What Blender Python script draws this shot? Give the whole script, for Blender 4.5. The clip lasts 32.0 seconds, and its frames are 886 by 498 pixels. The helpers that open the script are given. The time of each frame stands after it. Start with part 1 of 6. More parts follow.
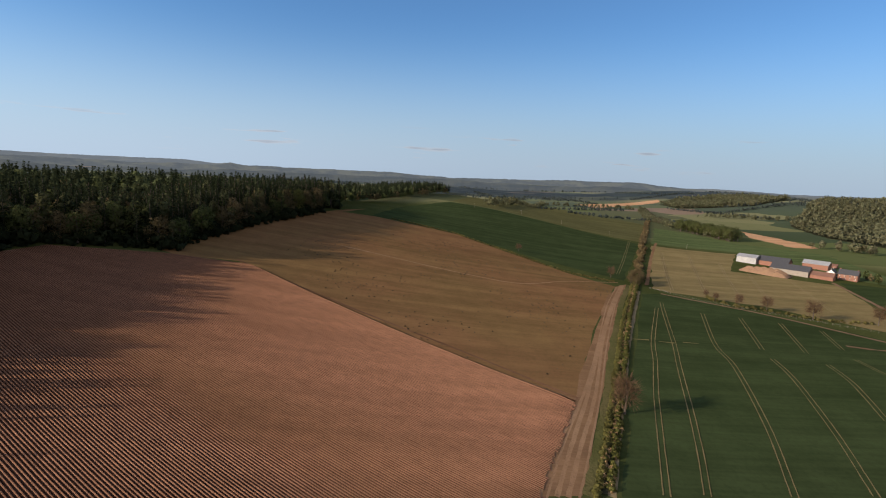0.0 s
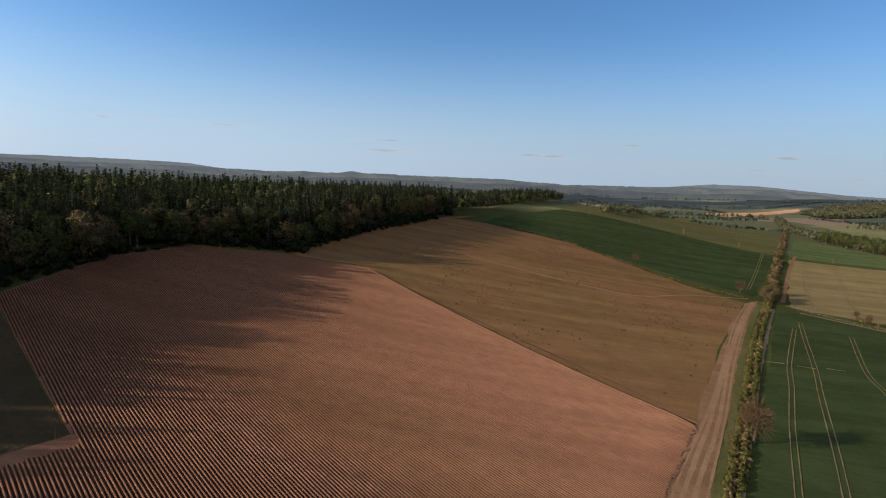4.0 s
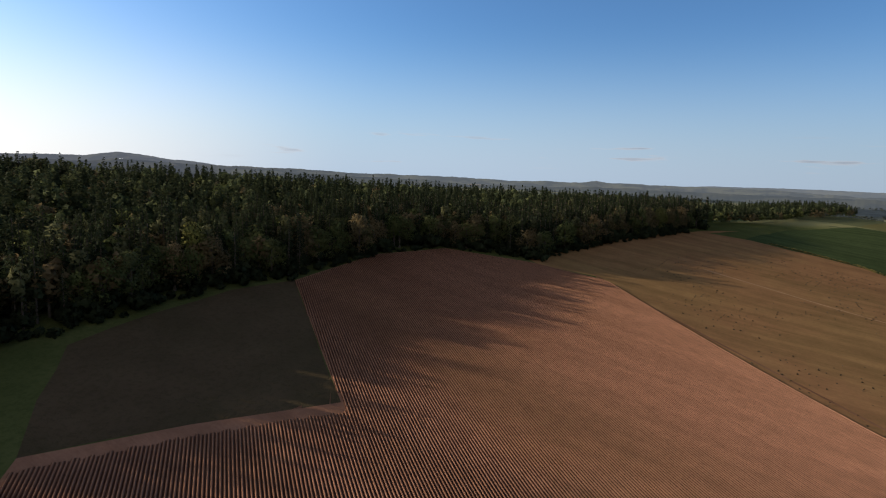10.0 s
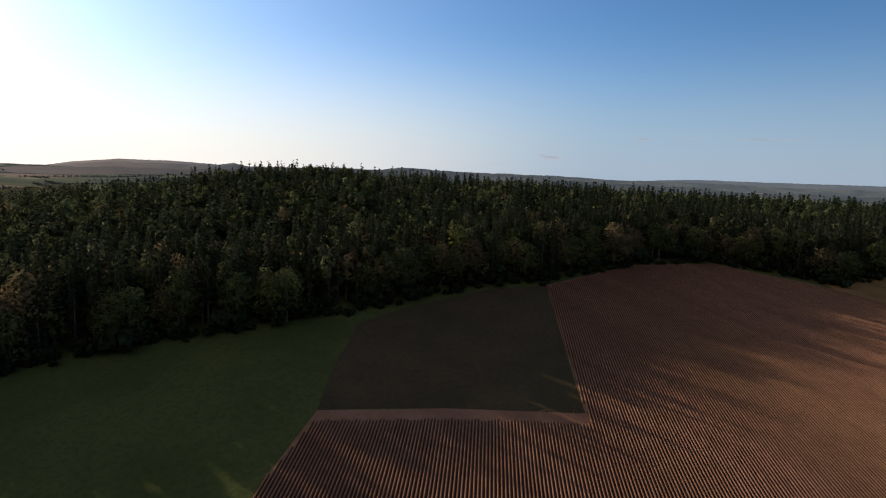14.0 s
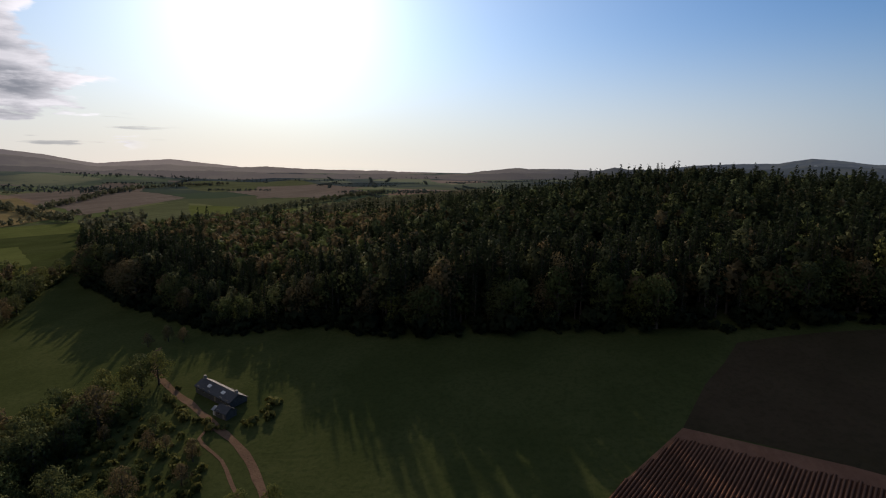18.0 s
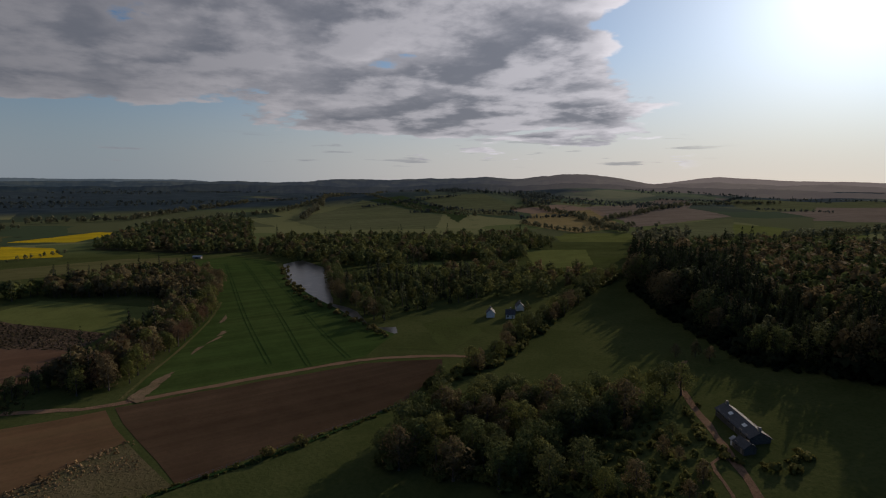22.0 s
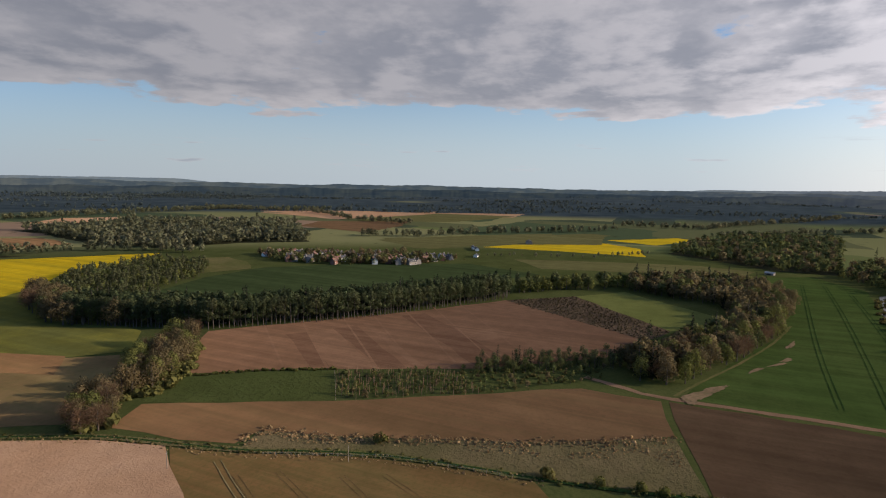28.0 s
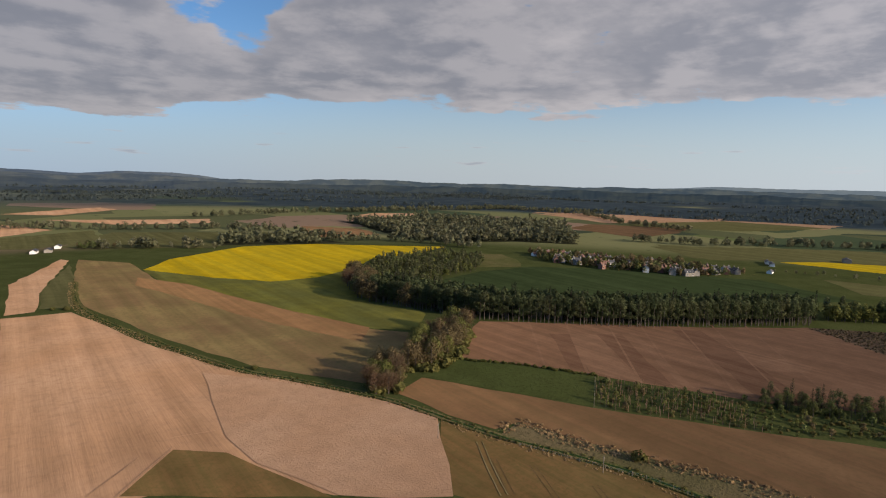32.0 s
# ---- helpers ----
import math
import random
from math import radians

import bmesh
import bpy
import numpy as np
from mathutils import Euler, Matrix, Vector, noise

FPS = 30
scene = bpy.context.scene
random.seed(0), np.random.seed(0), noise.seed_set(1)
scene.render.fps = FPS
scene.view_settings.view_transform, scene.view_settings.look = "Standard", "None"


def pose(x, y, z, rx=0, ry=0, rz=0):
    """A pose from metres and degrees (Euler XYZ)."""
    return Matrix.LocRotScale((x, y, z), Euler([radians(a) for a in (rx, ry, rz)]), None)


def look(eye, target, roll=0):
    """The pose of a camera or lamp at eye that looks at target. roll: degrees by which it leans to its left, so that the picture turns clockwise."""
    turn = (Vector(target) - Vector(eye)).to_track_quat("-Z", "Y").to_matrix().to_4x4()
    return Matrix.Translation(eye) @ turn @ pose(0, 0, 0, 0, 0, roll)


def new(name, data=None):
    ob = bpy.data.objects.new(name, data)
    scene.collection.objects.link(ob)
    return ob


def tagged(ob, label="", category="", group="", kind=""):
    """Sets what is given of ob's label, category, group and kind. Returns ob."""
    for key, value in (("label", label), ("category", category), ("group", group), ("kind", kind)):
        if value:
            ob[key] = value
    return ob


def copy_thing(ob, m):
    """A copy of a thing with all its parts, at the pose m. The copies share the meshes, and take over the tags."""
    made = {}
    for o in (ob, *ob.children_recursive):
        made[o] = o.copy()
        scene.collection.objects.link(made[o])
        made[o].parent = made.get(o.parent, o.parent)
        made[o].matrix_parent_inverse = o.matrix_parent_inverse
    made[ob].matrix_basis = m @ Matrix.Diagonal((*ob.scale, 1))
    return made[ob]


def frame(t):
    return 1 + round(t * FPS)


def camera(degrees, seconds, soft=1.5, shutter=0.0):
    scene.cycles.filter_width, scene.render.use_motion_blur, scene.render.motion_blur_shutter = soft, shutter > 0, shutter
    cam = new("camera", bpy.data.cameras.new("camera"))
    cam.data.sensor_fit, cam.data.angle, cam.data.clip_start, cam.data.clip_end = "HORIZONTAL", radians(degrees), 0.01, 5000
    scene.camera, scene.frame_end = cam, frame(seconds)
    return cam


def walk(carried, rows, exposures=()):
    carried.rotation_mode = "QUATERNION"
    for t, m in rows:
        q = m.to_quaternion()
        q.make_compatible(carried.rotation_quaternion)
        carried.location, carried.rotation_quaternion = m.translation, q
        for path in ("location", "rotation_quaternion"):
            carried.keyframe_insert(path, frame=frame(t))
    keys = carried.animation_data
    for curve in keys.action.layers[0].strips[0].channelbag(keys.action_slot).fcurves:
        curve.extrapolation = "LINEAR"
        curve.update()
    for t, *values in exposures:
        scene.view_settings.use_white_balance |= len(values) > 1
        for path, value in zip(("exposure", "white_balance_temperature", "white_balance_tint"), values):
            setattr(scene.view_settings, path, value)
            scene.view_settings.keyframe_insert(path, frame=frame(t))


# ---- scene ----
# camera: a drone that hovers and turns where it is
EYE = 88.0
cam = camera(77.57, 32.0, soft=1.1)
TURN = [  # seconds, heading, tilt, lean
    (0, -94.17, -7.83, 2.64), (0.5, -92.75, -7.80, 2.62), (1, -90.68, -7.82, 2.56), (1.5, -88.80, -7.82, 2.61),
    (2, -87.18, -7.83, 2.57), (2.5, -86.12, -7.78, 2.52), (3, -85.28, -7.71, 2.48), (3.5, -84.17, -7.64, 2.43),
    (5.5, -78.19, -7.57, 2.57), (6, -77.56, -7.54, 2.64), (6.5, -76.29, -7.53, 2.66), (7, -74.58, -7.54, 2.68),
    (7.5, -72.33, -7.52, 2.67), (8, -69.85, -7.52, 2.63), (8.5, -67.03, -7.57, 2.49), (9, -63.98, -7.60, 2.45),
    (9.5, -60.77, -7.60, 2.38), (10, -57.91, -7.63, 2.35), (10.5, -55.50, -7.64, 2.40), (11, -53.57, -7.64, 2.47),
    (11.5, -51.31, -7.65, 2.47), (12, -48.86, -7.65, 2.45), (12.5, -45.25, -7.72, 2.44), (13, -41.05, -7.79, 2.34),
    (13.5, -36.15, -7.89, 2.21), (15.5, -19.44, -8.08, 2.34), (16, -14.15, -8.16, 2.14), (16.5, -9.06, -8.29, 1.84),
    (17, -4.02, -8.40, 1.49), (17.5, 0.76, -8.49, 1.04), (18, 6.05, -8.55, 0.50), (18.5, 12.18, -8.45, 0.19),
    (19, 19.18, -8.17, 0.03), (19.5, 25.68, -7.96, -0.00), (20, 33.17, -7.74, 0.04), (20.5, 39.91, -7.55, 0.09),
    (21, 46.73, -7.39, 0.20), (21.5, 52.66, -7.25, 0.31), (22, 58.65, -7.15, 0.38), (22.5, 63.93, -7.08, 0.42),
    (23, 69.41, -6.99, 0.41), (23.5, 74.95, -6.92, 0.39), (24, 80.84, -6.84, 0.47), (24.5, 85.57, -6.80, 0.52),
    (25, 90.25, -6.76, 0.60), (25.5, 94.44, -6.72, 0.68), (26, 98.62, -6.69, 0.73), (26.5, 102.57, -6.67, 0.77),
    (28.5, 116.00, -6.78, 1.16), (29, 116.81, -6.76, 1.20), (29.5, 117.42, -6.76, 1.20), (30, 120.07, -6.79, 1.22),
    (30.5, 125.35, -6.86, 1.27), (31, 130.24, -6.93, 1.34), (31.5, 135.25, -7.01, 1.45), (32, 141.39, -7.12, 1.52),
]
EXPOSURES = [  # seconds, stops, kelvin, tint
    (0, 0.6, 6500, 10), (6, 0.6, 6500, 10), (10, 0.5, 6500, 10), (13, 0.3, 6500, 10), (15.5, -0.05, 6350, 10), (17, -0.3, 6250, 10), (19, -0.4, 6200, 10),
    (20, -0.55, 6200, 10), (21, -0.7, 6200, 10), (22, -0.74, 6200, 10), (23, -0.55, 6250, 10), (24, -0.32, 6300, 10), (25, -0.03, 6350, 10), (26, 0.16, 6350, 10), (29, 0.5, 6400, 10), (32, 0.5, 6500, 10)]
walk(cam, [(t, pose(0, 0, EYE, 90 + tilt, 0, heading) @ pose(0, 0, 0, 0, 0, lean)) for t, heading, tilt, lean in TURN], EXPOSURES)

# ---------------------------------------------------------------- sky and sun
SUN_AZ, SUN_EL = 22.0, 17.8
sun_dir = Vector((-math.sin(radians(SUN_AZ)) * math.cos(radians(SUN_EL)), math.cos(radians(SUN_AZ)) * math.cos(radians(SUN_EL)), math.sin(radians(SUN_EL))))
sun = new("sun", bpy.data.lights.new("sun", "SUN"))
sun.data.energy, sun.data.angle, sun.data.color = 4.2, radians(0.6), (1.0, 0.80, 0.60)
sun.matrix_world = look((0, 0, 400), Vector((0, 0, 400)) - sun_dir)


class Nodes:
    """Short hand for building a node tree."""

    def __init__(self, tree):
        self.tree = tree
        tree.nodes.clear()

    def add(self, kind, ins=None):
        n = self.tree.nodes.new(kind)
        for k, v in (ins or {}).items():
            self.put(n.inputs[k], v)
        return n

    def put(self, socket, v):
        if isinstance(v, bpy.types.NodeSocket):
            self.tree.links.new(v, socket)
        elif isinstance(v, bpy.types.Node):
            self.tree.links.new(v.outputs[0], socket)
        else:
            socket.default_value = v

    def math(self, op, a, b=0.0, c=0.0, clamp=False):
        n = self.add("ShaderNodeMath", {0: a, 1: b, 2: c})
        n.operation, n.use_clamp = op, clamp
        return n.outputs[0]

    def vec(self, op, a, b=(0.0, 0.0, 0.0), scale=1.0):
        n = self.add("ShaderNodeVectorMath", {0: a, 1: b, 3: scale})
        n.operation = op
        return n.outputs["Value" if op in ("DOT_PRODUCT", "LENGTH") else "Vector"]

    def mix(self, f, a, b):
        n = self.add("ShaderNodeMix")
        n.data_type = "RGBA"
        self.put(n.inputs["Factor"], f)
        for s, v in ((n.inputs[6], a), (n.inputs[7], b)):
            self.put(s, v if not isinstance(v, tuple) or len(v) == 4 else (*v, 1))
        return n.outputs[2]

    def ramp(self, v, lo, hi, a=0.0, b=1.0):
        n = self.add("ShaderNodeMapRange", {0: v, 1: lo, 2: hi, 3: a, 4: b})
        n.interpolation_type = "SMOOTHSTEP"
        return n.outputs[0]

    def noise(self, vec, scale, detail=4.0, rough=0.55):
        return self.add("ShaderNodeTexNoise", {"Vector": vec, "Scale": scale, "Detail": detail, "Roughness": rough}).outputs[0]


def build_world():
    w = bpy.data.worlds.new("sky")
    scene.world = w
    w.use_nodes = True
    N = Nodes(w.node_tree)
    sky = N.add("ShaderNodeTexSky")
    sky.sky_type, sky.sun_disc, sky.sun_elevation, sky.sun_rotation = "NISHITA", False, radians(SUN_EL), radians(-SUN_AZ)
    sky.altitude, sky.air_density, sky.dust_density, sky.ozone_density = 100, 1.0, 0.4, 3.5
    d = N.add("ShaderNodeTexCoord").outputs["Generated"]
    sep = N.add("ShaderNodeSeparateXYZ", {0: d})
    x, y, z = sep.outputs
    # the bright ring of haze round the sun
    dot = N.vec("DOT_PRODUCT", d, sun_dir)
    dot = N.math("MAXIMUM", dot, 0.0)
    glow = N.math("ADD", N.math("MULTIPLY", N.math("POWER", dot, 900.0), 90.0), N.math("MULTIPLY", N.math("POWER", dot, 80.0), 6.0))
    glow = N.math("ADD", glow, N.math("ADD", N.math("MULTIPLY", N.math("POWER", dot, 14.0), 2.7), N.math("MULTIPLY", N.math("POWER", dot, 4.0), 2.8)))
    lit = N.vec("SCALE", (1.0, 0.93, 0.84), scale=glow)
    base = N.vec("ADD", N.vec("MULTIPLY", sky.outputs[0], N.mix(N.ramp(x, -0.7, 0.1), (0.98, 1.06, 1.12), (0.78, 1.03, 1.26))), lit)
    # pale air low over the horizon
    low = N.ramp(z, 0.0, 0.28, 1.0, 0.0)
    base = N.mix(N.math("MULTIPLY", N.math("POWER", low, 1.4), 0.88), base, N.mix(N.ramp(dot, 0.3, 1.0), N.mix(N.ramp(x, -0.7, 0.1), (4.3, 4.8, 5.3), (3.7, 4.6, 5.9)), (10.6, 9.7, 9.0)))
    # cloud deck over the west and south: wide rolls, heaped lumps and ragged edges
    az = N.math("ARCTAN2", N.math("MULTIPLY", x, -1.0), y)            # heading, anticlockwise from north
    zz = N.math("MAXIMUM", N.math("ADD", z, 0.11), 0.02)

    def heap(toward):
        """Thickness of the flat cloud layer, looked up a little way towards the sun."""
        p = N.add("ShaderNodeCombineXYZ", {0: N.math("ADD", N.math("DIVIDE", x, zz), sun_dir.x * toward), 1: N.math("ADD", N.math("DIVIDE", y, zz), sun_dir.y * toward), 2: 0.4}).outputs[0]
        rolls = N.math("MULTIPLY", N.noise(p, 0.7, 2.0, 0.5), 0.36)
        lumps = N.math("MULTIPLY", N.noise(p, 1.75, 8.0, 0.56), 0.64)
        w = N.add("ShaderNodeCombineXYZ", {0: N.math("ADD", N.math("MULTIPLY", az, 8.0), toward * -1.6), 1: N.math("ADD", N.math("MULTIPLY", z, 17.0), toward * -1.2), 2: 7.3}).outputs[0]
        puffs = N.math("MULTIPLY", N.math("SUBTRACT", N.noise(w, 1.0, 6.0, 0.55), 0.5), 0.34)
        return N.math("ADD", N.math("ADD", rolls, lumps), puffs)

    def patch(at, wide, mid, tall):
        """A soft oval in the sky: 1 at its heart, 0 outside."""
        u = N.math("DIVIDE", N.math("SUBTRACT", az, radians(at)), radians(wide))
        v = N.math("DIVIDE", N.math("SUBTRACT", z, mid), tall)
        return N.ramp(N.math("ADD", N.math("MULTIPLY", u, u), N.math("MULTIPLY", v, v)), 0.0, 1.0, 1.0, 0.0)

    n1, n2 = heap(0.0), heap(0.22)
    west = N.ramp(N.math("ADD", az, N.math("MULTIPLY", z, -0.25)), radians(32), radians(44))
    back = N.ramp(az, radians(-180), radians(-150), 1.0, 0.0)
    side = N.math("MAXIMUM", west, back)
    foot = N.math("ADD", N.ramp(az, radians(55), radians(100), 0.072, 0.118), N.ramp(az, radians(150), radians(172), 0.0, -0.035))   # height of the deck's lower edge
    up = N.ramp(N.math("SUBTRACT", z, foot), -0.03, 0.045)
    cover = N.math("MULTIPLY", side, N.math("ADD", N.math("MULTIPLY", up, 0.37), -0.085))
    for at, wide, mid, tall, amount in ((85.5, 5.0, 0.225, 0.055, -0.13), (80, 16, 0.14, 0.035, -0.07), (163, 8, 0.266, 0.045, -0.15), (40, 9, 0.20, 0.10, -0.06),
                                        (52, 16, 0.115, 0.028, 0.15), (62, 14, 0.092, 0.022, 0.12), (46, 7, 0.07, 0.022, 0.16), (57, 12, 0.045, 0.016, 0.13),
                                        (74, 9, 0.045, 0.014, 0.10), (98, 9, 0.117, 0.012, 0.12), (127, 9, 0.108, 0.013, 0.13), (70, 16, 0.24, 0.08, -0.09), (105, 7, 0.24, 0.03, -0.06)):
        cover = N.math("ADD", cover, N.math("MULTIPLY", patch(at, wide, mid, tall), amount))
    edge = N.math("SUBTRACT", 0.585, cover)
    over = N.math("SUBTRACT", n1, edge)
    deck = N.math("MULTIPLY", N.ramp(over, 0.0, 0.06), N.math("MULTIPLY", N.ramp(z, 0.01, 0.04), N.ramp(side, 0.0, 0.22)))
    shade = N.ramp(N.math("SUBTRACT", n1, n2), -0.085, 0.10)
    thin = N.ramp(over, 0.01, 0.20, 1.0, 0.0)
    bright = N.math("ADD", N.math("MULTIPLY", shade, 0.52), N.math("MULTIPLY", thin, 0.36))
    near_sun = N.math("ADD", 0.92, N.math("MULTIPLY", N.math("POWER", dot, 2.6), 2.5))
    base_light = N.math("ADD", 0.96, N.math("MULTIPLY", N.math("POWER", dot, 3.0), 0.55))
    cl = N.mix(bright, N.vec("SCALE", (2.45, 2.46, 2.78), scale=base_light), N.vec("SCALE", (5.5, 5.1, 5.15), scale=near_sun))
    sky2 = N.mix(N.math("MULTIPLY", deck, 0.95), base, cl)
    # small flat clouds low over the horizon
    q = N.add("ShaderNodeCombineXYZ", {0: N.math("MULTIPLY", az, 6.0), 1: N.math("MULTIPLY", z, 62.0), 2: 3.0}).outputs[0]
    fl = N.math("ADD", N.math("MULTIPLY", N.noise(q, 1.3, 2.0, 0.5), 0.75), N.math("MULTIPLY", N.noise(q, 5.0, 4.0, 0.55), 0.25))
    more = N.math("MULTIPLY", N.ramp(az, radians(28), radians(40)), N.ramp(az, radians(60), radians(80), 1.0, 0.0))
    streak = N.ramp(N.math("ADD", fl, N.math("MULTIPLY", more, 0.035)), 0.60, 0.67)
    clear = N.math("MAXIMUM", N.ramp(az, radians(-48), radians(-30), 1.0, 0.0), N.ramp(az, radians(30), radians(38)))      # none close to the sun
    band = N.math("MULTIPLY", clear, N.math("MULTIPLY", N.ramp(z, 0.008, 0.03), N.ramp(z, 0.055, 0.085, 1.0, 0.0)))
    small = N.mix(N.ramp(fl, 0.60, 0.72, 1.0, 0.0), (2.9, 3.0, 3.5), (5.2, 5.1, 5.3))
    sky3 = N.mix(N.math("MULTIPLY", N.math("MULTIPLY", streak, band), 0.6), sky2, small)
    toward = N.vec("DOT_PRODUCT", d, (-math.sin(radians(SUN_AZ)), math.cos(radians(SUN_AZ)), 0.0))
    sky4 = N.vec("SCALE", sky3, scale=N.ramp(toward, -0.8, 0.4, 0.84, 1.08))        # the sky dims away from the sun
    bg = N.add("ShaderNodeBackground", {"Color": sky4, "Strength": 0.085})
    N.add("ShaderNodeOutputWorld", {0: bg})


build_world()

# ---------------------------------------------------------------- materials
def material(name):
    m = bpy.data.materials.new(name)
    m.use_nodes = True
    N = Nodes(m.node_tree)
    b = N.add("ShaderNodeBsdfPrincipled")
    N.out = N.add("ShaderNodeOutputMaterial", {0: b})
    return m, N, b


def soil(name, a, b, c, big=0.02, small=0.6, heading=None, stretch=12.0, row=1.2, bump=0.5, dist=0.25, rough=0.95, row_mix=0.5, back=0.0):
    """Ground cover: patches of a and b, grains of c, and drill rows along a heading (degrees anticlockwise from north)."""
    m, N, s = material(name)
    co = N.add("ShaderNodeTexCoord").outputs["Object"]
    f1 = N.ramp(N.noise(co, big, 5.0, 0.6), 0.35, 0.65)
    f2 = N.ramp(N.noise(co, small, 4.0, 0.65), 0.42, 0.72)
    f3 = N.noise(co, small * 0.13, 4.0, 0.6)
    col = N.mix(f1, a, b)
    col = N.mix(N.math("MULTIPLY", f2, 0.55), col, c)
    rel = f2
    if heading is not None:
        mp = N.add("ShaderNodeMapping", {"Vector": co, "Rotation": (0, 0, radians(-heading)), "Scale": (row, row / stretch, row)})
        f4 = N.noise(mp, 1.0, 3.0, 0.6)
        col = N.mix(N.math("MULTIPLY", N.ramp(f4, 0.35, 0.7), row_mix), col, c)
        wide = N.add("ShaderNodeMapping", {"Vector": co, "Rotation": (0, 0, radians(-heading)), "Scale": (0.085, 0.003, 0.05)})
        col = N.add("ShaderNodeHueSaturation", {"Value": N.ramp(N.noise(wide, 1.0, 3.0, 0.6), 0.3, 0.7, 0.86, 1.14), "Color": col}).outputs[0]
        rel = f4
    dark = N.add("ShaderNodeHueSaturation", {"Value": N.ramp(f3, 0.3, 0.7, 0.91, 1.07), "Color": col})
    N.put(s.inputs["Base Color"], dark)
    s.inputs["Roughness"].default_value = rough
    s.inputs["Specular IOR Level"].default_value = 0.0
    s.inputs["Diffuse Roughness"].default_value = back     # clods that shade themselves
    bp = N.add("ShaderNodeBump", {"Strength": bump, "Distance": dist, "Height": rel})
    N.put(s.inputs["Normal"], bp)
    return m


def plain(name, a, b, scale=2.0, rough=0.7, metal=0.0, bump=0.15):
    m, N, s = material(name)
    co = N.add("ShaderNodeTexCoord").outputs["Object"]
    f = N.noise(co, scale, 5.0, 0.6)
    N.put(s.inputs["Base Color"], N.mix(N.ramp(f, 0.3, 0.7), a, b))
    s.inputs["Roughness"].default_value, s.inputs["Metallic"].default_value = rough, metal
    N.put(s.inputs["Normal"], N.add("ShaderNodeBump", {"Strength": bump, "Distance": 0.05, "Height": f}))
    return m


def leaf(name, a, b, c):
    """Foliage: each clump takes its own shade, and each tree leans to one of two tints."""
    m, N, s = material(name)
    r = N.add("ShaderNodeNewGeometry").outputs["Random Per Island"]
    o = N.add("ShaderNodeObjectInfo").outputs["Random"]
    co = N.add("ShaderNodeTexCoord").outputs["Object"]
    col = N.mix(N.ramp(r, -0.4, 1.4), a, b)
    col = N.mix(N.math("MULTIPLY", N.ramp(o, 0.2, 1.0), 0.6), col, c)
    col = N.add("ShaderNodeHueSaturation", {"Value": N.ramp(N.noise(co, 0.06, 2.0), 0.3, 0.7, 0.75, 1.25), "Color": col})
    N.put(s.inputs["Base Color"], col)
    s.inputs["Roughness"].default_value = 0.9
    s.inputs["Specular IOR Level"].default_value = 0.03
    through_leaf = N.add("ShaderNodeBsdfTranslucent", {"Color": col})
    both = N.add("ShaderNodeMixShader", {0: 0.36, 1: s.outputs[0], 2: through_leaf.outputs[0]})
    N.put(N.out.inputs[0], both)
    return m


